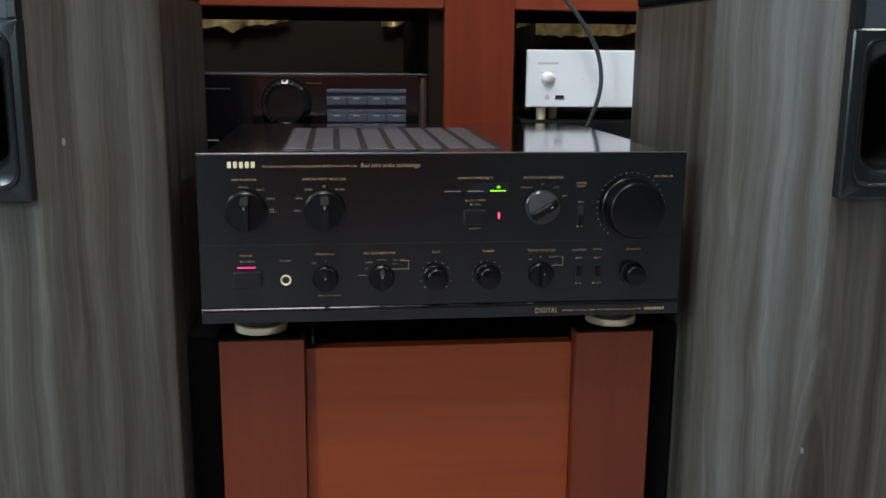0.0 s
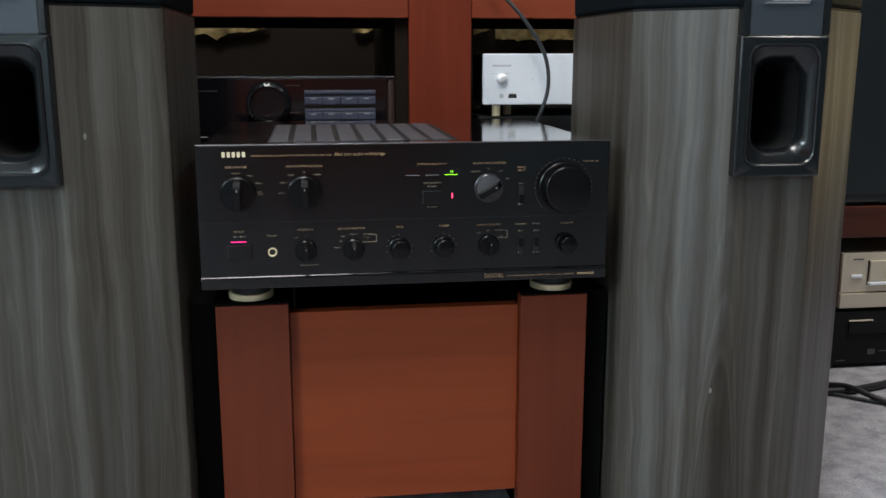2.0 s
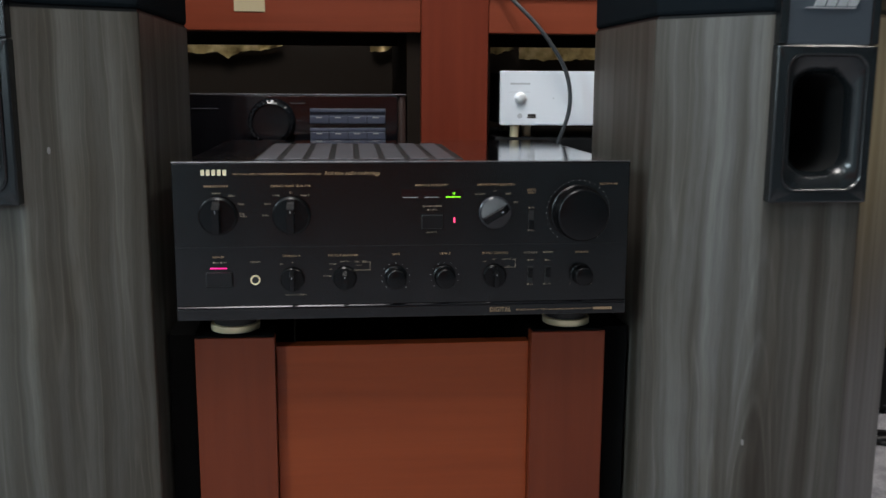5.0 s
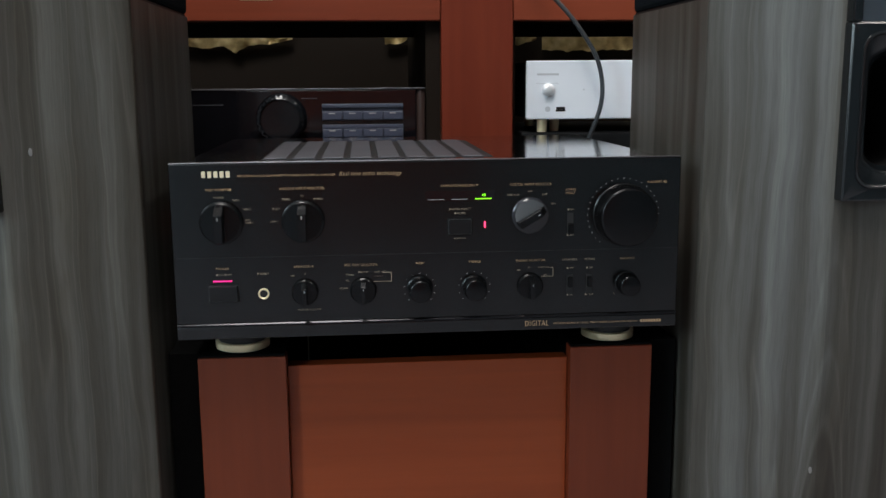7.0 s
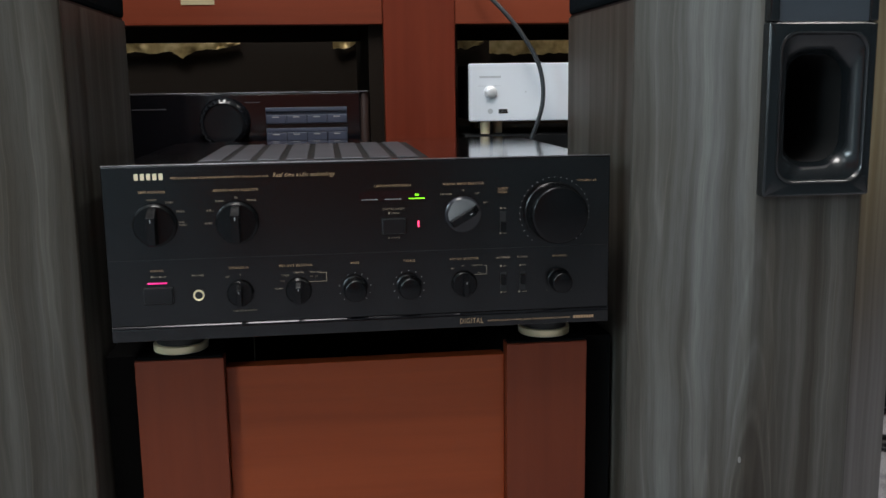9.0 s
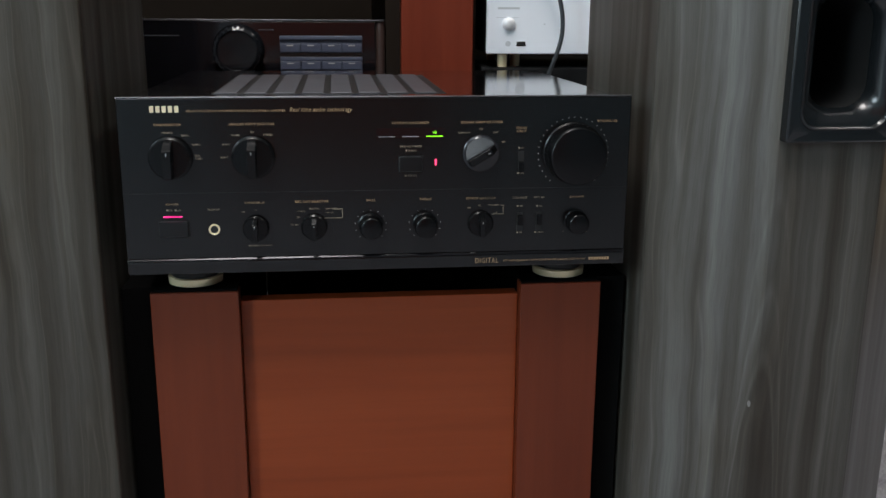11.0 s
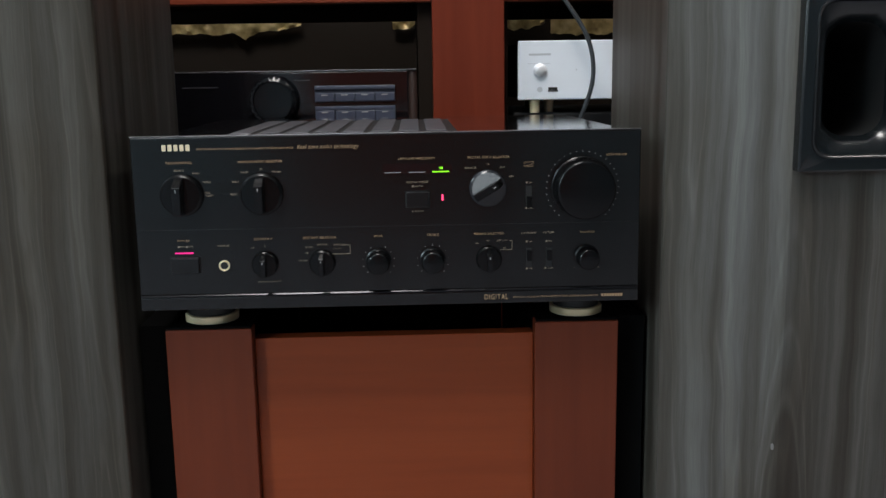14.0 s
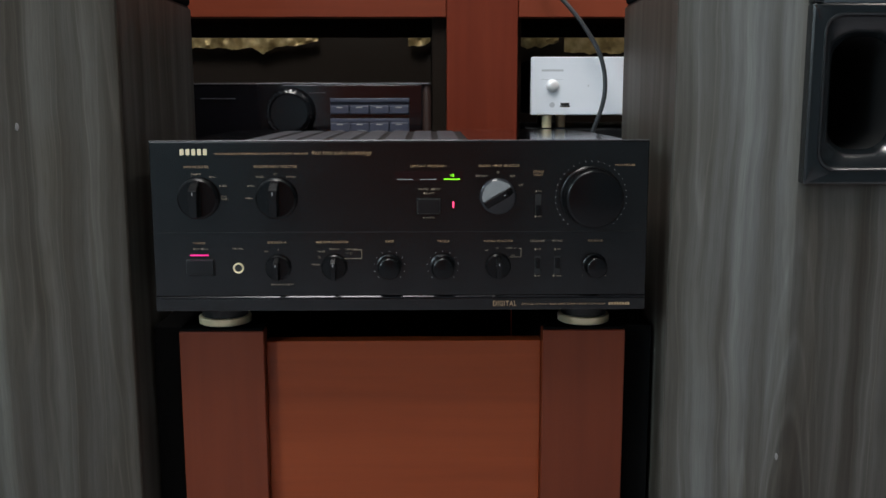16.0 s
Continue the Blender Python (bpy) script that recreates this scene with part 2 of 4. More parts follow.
CEIL = material("ceiling_paint", (0.7, 0.7, 0.68), 0.9)

MOTTLED_GOLD = material("mottled_gold", (0.50, 0.37, 0.16), 0.36, 0.4)
_v = coords(MOTTLED_GOLD, (1, 1, 1))
colour_in(MOTTLED_GOLD, ramp(MOTTLED_GOLD, noise_of(MOTTLED_GOLD, _v, 34, 4, 0.55), [(0.3, (0.22, 0.155, 0.06)), (0.52, (0.55, 0.41, 0.18)), (0.72, (0.82, 0.67, 0.36))]))

CARPET = material("grey_carpet", (0.3, 0.3, 0.32), 0.95)
_v = coords(CARPET, (1, 1, 1))
_big, _small = noise_of(CARPET, _v, 30, 5, 0.6), noise_of(CARPET, _v, 420, 3, 0.7)
colour_in(CARPET, mix(CARPET, "MULTIPLY",
    ramp(CARPET, _big, [(0.35, (0.28, 0.277, 0.308)), (0.52, (0.405, 0.402, 0.438)), (0.7, (0.52, 0.515, 0.55))]),
    ramp(CARPET, _small, [(0.3, (0.55, 0.55, 0.55)), (0.7, (1.35, 1.35, 1.37))]), 0.9))
bump(CARPET, _small, 0.9, 0.004)


def glowing(name, colour, strength):
    m = material(name, colour, 0.4)
    b = m.node_tree.nodes["Principled BSDF"]
    b.inputs["Emission Color"].default_value = (*colour, 1)
    b.inputs["Emission Strength"].default_value = strength
    return m


GREEN_LED = glowing("green_led", (0.28, 1.0, 0.02), 1.1)
RED_LED = glowing("red_led", (1.0, 0.05, 0.15), 2.6)
PILOT = glowing("yellow_green_pilot", (0.45, 0.55, 0.08), 0.25)
PINK_LED = glowing("pink_led", (1.0, 0.02, 0.27), 0.95)


# ---------------------------------------------------------------- mesh helpers
def thing(name, base, label, category, group="", kind=""):
    e = new(name)
    e.empty_display_size = 0.05
    e.location = base
    return tagged(e, label, category, group, kind)


def part(name, bm, mat, parent=None, label="", smooth=None):
    """Links a bmesh, modelled in world metres, as one mesh object under a thing or a part."""
    bmesh.ops.recalc_face_normals(bm, faces=bm.faces)
    me = bpy.data.meshes.new(name)
    bm.to_mesh(me)
    bm.free()
    me.materials.append(mat)
    if smooth is not None:
        me.polygons.foreach_set("use_smooth", [True] * len(me.polygons))
        me.set_sharp_from_angle(angle=radians(smooth))
    ob = new(name, me)
    if parent is not None:
        ob.parent = parent
        if parent.type == "EMPTY":
            ob.matrix_parent_inverse = Matrix.Translation(-parent.location)
    return tagged(ob, label)


def solid(name, bm, mat, label, category, kind="", group="", smooth=None):
    ob = part(name, bm, mat, None, "", smooth)
    return tagged(ob, label, category, group, kind)


def box(bm, x0, x1, y0, y1, z0, z1, bev=0.0, seg=2):
    m = Matrix.Translation(((x0 + x1) / 2, (y0 + y1) / 2, (z0 + z1) / 2)) @ Matrix.Diagonal((x1 - x0, y1 - y0, z1 - z0, 1))
    vs = bmesh.ops.create_cube(bm, size=1, matrix=m)["verts"]
    if bev:
        es = list({e for v in vs for e in v.link_edges})
        bmesh.ops.bevel(bm, geom=es, offset=bev, segments=seg, profile=0.5, affect="EDGES")
    return bm


def B(*a, **k):
    return box(bmesh.new(), *a, **k)


def revolve(bm, x, z, profile, n=40):
    """A turned body about the axis through (x, z) along y: profile rows of (y, radius)."""
    rings = []
    for y, r in profile:
        rings.append([bm.verts.new((x + r * math.cos(2 * math.pi * k / n), y, z + r * math.sin(2 * math.pi * k / n))) for k in range(n)])
    for p, q in zip(rings, rings[1:]):
        for k in range(n):
            bm.faces.new((p[k], p[(k + 1) % n], q[(k + 1) % n], q[k]))
    bm.faces.new(rings[0])
    bm.faces.new(rings[-1])
    return bm


def upright(bm, x, y, profile, n=40):
    """A turned body about an upright axis: profile rows of (z, radius)."""
    revolve(bm, 0, 0, [(z, r) for z, r in profile], n)
    m = Matrix(((1, 0, 0, x), (0, 0, 1, y), (0, 1, 0, 0), (0, 0, 0, 1)))
    bm.transform(m)
    return bm


def prism(bm, plan, z0, z1, bev=0.0):
    lo = [bm.verts.new((x, y, z0)) for x, y in plan]
    hi = [bm.verts.new((x, y, z1)) for x, y in plan]
    n = len(plan)
    bm.faces.new(lo)
    bm.faces.new(hi)
    for k in range(n):
        bm.faces.new((lo[k], lo[(k + 1) % n], hi[(k + 1) % n], hi[k]))
    if bev:
        bmesh.ops.bevel(bm, geom=list(bm.edges), offset=bev, segments=2, profile=0.5, affect="EDGES")
    return bm


def rounded(w, h, r, cx=0.0, cz=0.0, n=7):
    """Corner-rounded rectangle as a loop of (x, z)."""
    out = []
    for sx, sz, a0 in ((1, 1, 0), (-1, 1, 90), (-1, -1, 180), (1, -1, 270)):
        for k in range(n):
            a = radians(a0 + 90 * k / (n - 1))
            out.append((cx + sx * (w / 2 - r) + r * math.cos(a), cz + sz * (h / 2 - r) + r * math.sin(a)))
    return out


def loft(bm, loops, close_last=True):
    """Loops of (points (x, z), y) joined in turn."""
    rings = [[bm.verts.new((x, y, z)) for x, z in pts] for pts, y in loops]
    n = len(rings[0])
    for p, q in zip(rings, rings[1:]):
        for k in range(n):
            bm.faces.new((p[k], p[(k + 1) % n], q[(k + 1) % n], q[k]))
    if close_last:
        bm.faces.new(rings[-1])
    return bm


def tube(name, pts, r, mat, parent=None, label="", category=""):
    """A cable along a smooth line through the points."""
    cu = bpy.data.curves.new(name, "CURVE")
    cu.dimensions, cu.bevel_depth, cu.bevel_resolution, cu.resolution_u = "3D", r, 3, 10
    sp = cu.splines.new("NURBS")
    sp.points.add(len(pts) - 1)
    for p, c in zip(sp.points, pts):
        p.co = (*c, 1)
    sp.use_endpoint_u, sp.order_u = True, 4
    ob = bpy.data.objects.new("line", cu)
    scene.collection.objects.link(ob)
    me = bpy.data.meshes.new_from_object(ob.evaluated_get(bpy.context.evaluated_depsgraph_get()))
    bpy.data.objects.remove(ob)
    me.name = name
    me.materials.clear()
    me.materials.append(mat)
    me.polygons.foreach_set("use_smooth", [True] * len(me.polygons))
    ob = new(name, me)
    if parent is not None:
        ob.parent = parent
        if parent.type == "EMPTY":
            ob.matrix_parent_inverse = Matrix.Translation(-parent.location)
    return tagged(ob, label, category)


def letters(text, x, z, cap, mat, parent, y=-0.0004, width=0.0, shear=0.0, align="CENTER", name="lettering"):
    """Printed words facing -y, centred on (x, z) with the given height of capitals; width squeezes them to a length."""
    cu = bpy.data.curves.new(name, "FONT")
    cu.body, cu.size, cu.align_x, cu.align_y, cu.shear = text, cap / 0.73, align, "CENTER", shear
    cu.resolution_u, cu.offset, cu.space_character = 2, -0.004 * cap, 1.16 if width else 1.0
    ob = bpy.data.objects.new("line", cu)
    scene.collection.objects.link(ob)
    me = bpy.data.meshes.new_from_object(ob.evaluated_get(bpy.context.evaluated_depsgraph_get()))
    bpy.data.objects.remove(ob)
    xs = [v.co.x for v in me.vertices]
    k = width / (max(xs) - min(xs)) if width else 1.0
    me.transform(Matrix.Translation((x, y, z)) @ Matrix.Rotation(radians(90), 4, "X") @ Matrix.Diagonal((k, 1, 1, 1)))
    me.name = name
    me.materials.clear()
    me.materials.append(mat)
    ob = new(name, me)
    ob.parent = parent
    if parent.type == "EMPTY":
        ob.matrix_parent_inverse = Matrix.Translation(-parent.location)
    return ob


def bar(x0, x1, z0, z1, mat, parent, y=0.0, name="print_bar", t=0.0004):
    return part(name, B(x0, x1, y - t, y + 0.0002, z0, z1), mat, parent)


# ---------------------------------------------------------------- the room
solid("floor", B(-1.95, 3.2, -2.5, 1.6, -0.1, 0.0), CARPET, "mottled grey short-pile carpet", "floor", "structure")
solid("ceiling", B(-1.95, 3.2, -2.5, 1.6, 2.2, 2.3), CEIL, "plain white painted ceiling", "ceiling", "structure")
solid("wall_north", B(-1.95, 3.2, 1.5, 1.6, 0.0, 2.2), WALL, "plain dull grey painted wall", "wall", "structure")
# Unseen wall; its pale blue cools the fascia's reflection.
solid("wall_south", B(-1.95, 3.2, -2.5, -2.4, 0.0, 2.2), PALE_WALL, "plain pale blue-grey painted wall", "wall", "structure")
solid("wall_east", B(3.2, 3.3, -2.5, 1.6, 0.0, 2.2), WALL, "plain dull grey painted wall", "wall", "structure")
solid("wall_west", B(-1.95, -1.85, -2.5, 1.5, 0.0, 2.2), WALL, "plain dull grey painted wall", "wall", "structure")


# Assumed window frame, unseen, round the cool side light.
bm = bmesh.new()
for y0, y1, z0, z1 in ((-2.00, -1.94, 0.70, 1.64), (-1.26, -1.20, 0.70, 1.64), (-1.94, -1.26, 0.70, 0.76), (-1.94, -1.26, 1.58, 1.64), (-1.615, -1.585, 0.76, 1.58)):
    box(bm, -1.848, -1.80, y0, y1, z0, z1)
solid("assumed_window_1", bm, CEIL, "plain white frame of an assumed, unseen window", "window", "structure")
# Unseen panel behind the camera, added to redden the fascia's reflection.
solid("reflected_panel_1", B(-0.44, 0.36, -2.398, -2.36, 0.0, 2.05, bev=0.003), CHERRY, "unseen red-brown panel, added for the fascia's reflection", "door", "structure")


# ---------------------------------------------------------------- the stand under the amplifier
def amp_stand():
    t = thing("amplifier_stand", (0, 0.2, 0), "low cherry-veneered stand with a recessed front panel", "stand")
    for x0, x1 in ((-0.2085, -0.1300), (0.1310, 0.2082)):
        part("side_post", B(x0, x1, 0.0366, 0.0560, 0.0, 0.2772, bev=0.0008), CHERRY_UP, t)
        # Widened outwards so the shaded gap to the speaker stays black.
        part("side_panel", B(x0 - (0.029 if x0 < 0 else -0.003), x1 + (0.029 if x0 > 0 else -0.003), 0.0565, 0.40, 0.0, 0.2770), SHADE_BLACK, t, "black panel for the shade beside the stand")
        # Thin black sheet for the shade on the post top.
        part("top_shade", B(x0 + 0.0015, x1 - 0.0015, 0.0390, 0.398, 0.2773, 0.2795), SHADE_BLACK, t, "black sheet for the shade under the amplifier")
    part("front_panel", B(-0.1298, 0.1308, 0.0485, 0.066, 0.036, 0.2648, bev=0.001), CHERRY, t)
    # Unseen back and shelf, coloured near-black so the inside stays dark.
    part("back_panel", B(-0.1298, 0.1308, 0.375, 0.39, 0.02, 0.2648, bev=0.001), DARK_INSIDE, t)
    part("inner_shelf", B(-0.1298, 0.1308, 0.068, 0.374, 0.10, 0.115), DARK_INSIDE, t)


amp_stand()


# ---------------------------------------------------------------- the amplifier
def bar_knob(amp, x, z, r, deep, turn, mat=KNOB, name="selector_knob", rise=0.36):
    """A round selector: a skirt, two faces that fall away to the rim, and a proud ridge with a sloped tip."""
    bm = bmesh.new()
    rim, foot, q = deep * 0.28, deep * rise, 0.94 * r
    revolve(bm, x, z, [(0.0, r * 1.07), (-0.0026, r * 1.07), (-0.0036, r * 1.045), (-0.0040, r), (-rim, r), (-rim - 0.0007, q)], 48)
    n, w = 30, 0.20 * r
    c, s_ = math.cos(radians(turn)), math.sin(radians(turn))

    def place(px, y, pz):
        return bm.verts.new((x + px * c - pz * s_, y, z + px * s_ + pz * c))

    a0 = math.asin(w / q)
    for side in (1, -1):
        pts = [(side * q * math.sin(a0 + (math.pi - 2 * a0) * k / n), -q * math.cos(a0 + (math.pi - 2 * a0) * k / n)) for k in range(n + 1)]
        top = [place(px, -foot + (foot - rim - 0.0007) * (abs(px) - w) / (q - w), pz) for px, pz in pts]
        low = [place(px, -rim, pz) for px, pz in pts]
        bm.faces.new(top), bm.faces.new(low)
        for k in range(len(top)):
            bm.faces.new((top[k], top[(k + 1) % len(top)], low[(k + 1) % len(top)], low[k]))
    k = part(name, bm, mat, amp, "", 25)
    bm = bmesh.new()
    e = math.sqrt(q * q - w * w)
    shape = [(-e, -rim), (-e * 0.97, -deep + 0.0012), (-e * 0.92, -deep), (r * 0.50, -deep), (r * 0.50 + 0.07 * r, -deep + 0.10 * r), (e * 0.9, -deep * 0.59), (e, -rim)]
    near, far = [place(w, y, pz) for pz, y in shape], [place(-w, y, pz) for pz, y in shape]
    bm.faces.new(near), bm.faces.new(far)
    for m in range(len(shape)):
        bm.faces.new((near[m], near[(m + 1) % len(shape)], far[(m + 1) % len(shape)], far[m]))
    bmesh.ops.bevel(bm, geom=list(bm.edges), offset=0.0003, segments=1, profile=0.5, affect="EDGES")
    part("ridge", bm, RIDGE, k)
    bm = bmesh.new()
    box(bm, -0.00025, 0.00025, -deep - 0.0003, -deep + 0.0003, r * 0.26, r * 0.42)
    bm.transform(Matrix.Translation((x, 0, z)) @ Matrix.Rotation(radians(-turn), 4, "Y"))
    part("pointer", bm, WHITE_PRINT, k)
    return k


def round_knob(amp, x, z, r, deep, name="tone_knob", seat=1.14):
    bm = revolve(bmesh.new(), x, z, [(0, r * seat), (-0.002, r * seat), (-0.0026, r * 1.02), (-deep + 0.0026, r * 0.97), (-deep + 0.0012, r * 0.94), (-deep + 0.0004, r * 0.87), (-deep, r * 0.76), (-deep, r * 0.05)], 52)
    return part(name, bm, KNOB, amp, "", 40)


def dots(amp, x, z, r, a0, a1, count, size):
    bm = bmesh.new()
    for k in range(count):
        a = radians(a0 + (a1 - a0) * k / (count - 1))
        revolve(bm, x + r * math.cos(a), z + r * math.sin(a), [(0.0001, size), (-0.0004, size)], 8)
    tagged(part("scale_dots", bm, WHITE_PRINT, amp), kind="stuff")


def amplifier():
    a = thing("amplifier", (0, 0.19, 0.2795), "black full-width stereo amplifier with gold lettering on gold feet", "amplifier")
    body = part("cover", B(-0.2145, 0.2145, 0.0125, 0.385, 0.306, 0.4528, bev=0.0015), COVER, a, "glossy black enamel cover")
    front = part("fascia", B(-0.217, 0.217, 0.0, 0.012, 0.3189, 0.455, bev=0.0009), FASCIA, a)
    # strip for the top edge's highlight, then bright bevel between fascia and lower strip
    part("edge_glint", B(-0.2172, 0.2172, -0.0003, 0.006, 0.4551, 0.4560, bev=0.0004, seg=1), TOP_GLINT, a, "pale strip for the top edge's highlight")
    bm = bmesh.new()
    ys = [(-0.0002, 0.3187), (-0.0010, 0.3177), (-0.0010, 0.3166), (0.010, 0.3166), (0.010, 0.3187)]
    lo = [bm.verts.new((-0.217, y, z)) for y, z in ys]
    hi = [bm.verts.new((0.217, y, z)) for y, z in ys]
    bm.faces.new(lo), bm.faces.new(hi)
    for k in range(5):
        bm.faces.new((lo[k], lo[(k + 1) % 5], hi[(k + 1) % 5], hi[k]))
    part("bevel_strip", bm, EDGE, a, "polished bevel strip")
    part("lower_strip", B(-0.217, 0.217, -0.001, 0.012, 0.3055, 0.3164, bev=0.0008), FASCIA, a)
    part("groove", B(-0.2165, 0.2165, -0.0003, 0.0004, 0.3757, 0.37595), SLOT, a)
    # vent slats let into the cover
    part("vent_well", B(-0.147, 0.062, 0.060, 0.300, 0.4526, 0.4531), SLOT, a)
    pitch = 0.0255
    for k in range(8):
        x0 = -0.1445 + k * pitch
        part("vent_slat", B(x0, x0 + 0.0192, 0.062, 0.298, 0.4529, 0.4541, bev=0.0004, seg=1), VENT, a)
    # feet: gold ring under a black boss
    for x in (-0.1715, 0.1735):
        for y in (0.068, 0.335):
            f = part("foot", upright(bmesh.new(), x, y, [(0.2872, 0.0215), (0.3062, 0.0225)]), RUBBER, a, "", 40)
            part("foot_ring", upright(bmesh.new(), x, y, [(0.2797, 0.0232), (0.2804, 0.0246), (0.2863, 0.0249), (0.2871, 0.0240)]), BRASS, f, "gold-plated ring", 40)
    # maker's mark as a plain block of its size
    for k in range(5):
        cx = -0.1887 + k * 0.0050
        block = rounded(0.0034, 0.0054, 0.0007, cx, 0.4461, 3)
        part("maker_mark", loft(bmesh.new(), [(block, 0.0002), (block, -0.0004)]), PALE_GOLD, a)
    letters("PRECISION AUDIO COMPONENT/INTEGRATED STEREO AMPLIFIER", -0.1205, 0.4445, 0.0017, BRONZE, a, width=0.081)
    letters("Real time audio technology", -0.051, 0.4452, 0.0038, BRONZE, a, width=0.052, shear=0.35)
    lab = [("TAPE MONITOR", -0.177, 0.4332, 0.0021, 0.022), ("SOURCE", -0.1772, 0.4268, 0.0016, 0), ("TAPE-1", -0.1630, 0.4244, 0.0016, 0),
           ("TAPE-2", -0.1545, 0.4166, 0.0016, 0), ("DUB", -0.1540, 0.4075, 0.0016, 0), ("TAPE-1", -0.1525, 0.4050, 0.0016, 0),
           ("ANALOG INPUT SELECTOR", -0.1083, 0.4334, 0.0021, 0.0375), ("TUNER", -0.1220, 0.4244, 0.0016, 0), ("CD", -0.1083, 0.4270, 0.0016, 0),
           ("PHONO", -0.0950, 0.4244, 0.0016, 0), ("AUX-1", -0.1300, 0.4166, 0.0016, 0), ("AUX-2", -0.1320, 0.4058, 0.0016, 0),
           ("SAMPLING FREQUENCY", 0.0244, 0.4335, 0.0020, 0.0315), ("DIGITAL DIRECT", 0.0248, 0.4134, 0.0018, 0.0185), ("\u25a0 DIGITAL", 0.0248, 0.4098, 0.0016, 0.0095),
           ("\u25b2 ANALOG", 0.0245, 0.3883, 0.0015, 0.010), ("DIGITAL INPUT SELECTOR", 0.0858, 0.4336, 0.0021, 0.0355), ("DBS/AUX", 0.0705, 0.4248, 0.0016, 0.010),
           ("CD", 0.0850, 0.4278, 0.0016, 0), ("DAT", 0.0978, 0.4248, 0.0016, 0), ("OPT", 0.1053, 0.4166, 0.0016, 0),
           ("SOURCE", 0.1203, 0.4285, 0.0019, 0.009), ("DIRECT", 0.1203, 0.4255, 0.0019, 0.008), ("\u25a0 ON", 0.1205, 0.4112, 0.0014, 0.005), ("\u25a0 OFF", 0.1205, 0.3890, 0.0014, 0.006),
           ("VOLUME/-dB", 0.1957, 0.4340, 0.0020, 0.0175),
           ("POWER", -0.1770, 0.3664, 0.0019, 0.0105), ("\u25a0ON \u25a0OFF", -0.1757, 0.3612, 0.0015, 0.013), ("PHONES", -0.1432, 0.3614, 0.0017, 0.0095),
           ("SPEAKER-A", -0.1088, 0.3668, 0.0020, 0.0165), ("OFF", -0.1185, 0.3590, 0.0014, 0), ("A", -0.1078, 0.3605, 0.0014, 0), ("SPEAKER-B DIRECT", -0.1052, 0.3292, 0.0014, 0.020),
           ("REC OUT SELECTOR", -0.0605, 0.3670, 0.0021, 0.0280), ("DIGITAL", -0.0585, 0.3608, 0.0014, 0.0085), ("TUNER", -0.0700, 0.3586, 0.0014, 0.0065), ("CD", -0.0722, 0.3535, 0.0014, 0),
           ("PHONO", -0.0755, 0.3470, 0.0014, 0.007), ("TAPE COPY", -0.0440, 0.3606, 0.0014, 0.0105), ("1\u00b72  2\u00b71", -0.0455, 0.3570, 0.0013, 0.006),
           ("BASS", -0.0100, 0.3674, 0.0021, 0.0070), ("TREBLE", 0.0372, 0.3674, 0.0021, 0.0105), ("PHONO SELECTOR", 0.0858, 0.3674, 0.0021, 0.0255),
           ("MM", 0.0755, 0.3590, 0.0014, 0), ("MC", 0.0850, 0.3612, 0.0014, 0), ("SUBSONIC", 0.0972, 0.3612, 0.0014, 0.0095), ("ON", 0.0990, 0.3545, 0.0013, 0),
           ("LOUDNESS", 0.1205, 0.3674, 0.0018, 0.0125), ("MUTING", 0.1378, 0.3674, 0.0018, 0.0090), ("\u25a0 OFF", 0.1207, 0.3598, 0.0014, 0.0055), ("\u25a0 OFF", 0.1380, 0.3598, 0.0014, 0.0055),
           ("\u25a0 ON", 0.1207, 0.3360, 0.0014, 0.005), ("\u25a0 -20dB", 0.1380, 0.3360, 0.0014, 0.0075), ("BALANCE", 0.1715, 0.3674, 0.0019, 0.0125),
           ("L", 0.1605, 0.3360, 0.0014, 0), ("R", 0.1815, 0.3360, 0.0014, 0)]
    for text, x, z, cap, width in lab:
        letters(text, x, z, cap, BRONZE if cap > 0.0018 else DIM_PRINT, a, width=width)
    letters("DIGITAL", 0.0917, 0.3112, 0.0050, BRONZE, a, y=-0.0014, width=0.0205)
    letters("OPTICAL CLASS-A / REAL 20BIT SUPER LINEAR CONVERTER", 0.1440, 0.3108, 0.0016, BRONZE, a, y=-0.0014, width=0.075)
    for k in range(8):
        bar(0.1845 + k * 0.0024, 0.1861 + k * 0.0024, 0.3098, 0.3122, BRONZE, a, y=-0.001, name="model_mark")
    # brackets beside two selectors
    for x0, x1, z0, z1 in ((-0.0500, -0.0345, 0.3522, 0.3602), (0.0955, 0.1060, 0.3530, 0.3610)):
        bm = bmesh.new()
        box(bm, x1 - 0.0003, x1, -0.0004, 0.0002, z0, z1)
        box(bm, x0, x1 - 0.0003, -0.0004, 0.0002, z0, z0 + 0.0003)
        box(bm, x0 + 0.008, x1 - 0.0003, -0.0004, 0.0002, z1 - 0.0003, z1)
        part("bracket", bm, DIM_PRINT, a)
    # selectors and their scales
    bar_knob(a, -0.1757, 0.4060, 0.0170, 0.023, 0)
    bar_knob(a, -0.1080, 0.4060, 0.0170, 0.023, 0)
    # paler colour and steeper faces than the others, for its lamp reflection
    bar_knob(a, 0.0850, 0.4072, 0.0150, 0.021, -60, KNOB_SHEEN, rise=0.58)
    bar_knob(a, -0.1083, 0.3447, 0.0106, 0.017, 0)
    bar_knob(a, -0.0588, 0.3449, 0.0106, 0.017, 0)
    bar_knob(a, 0.0857, 0.3452, 0.0106, 0.017, 0)
    for x in (-0.0103, 0.0368):
        round_knob(a, x, 0.3450, 0.0100, 0.015)
        dots(a, x, 0.3450, 0.0137, -45, 225, 11, 0.0003)
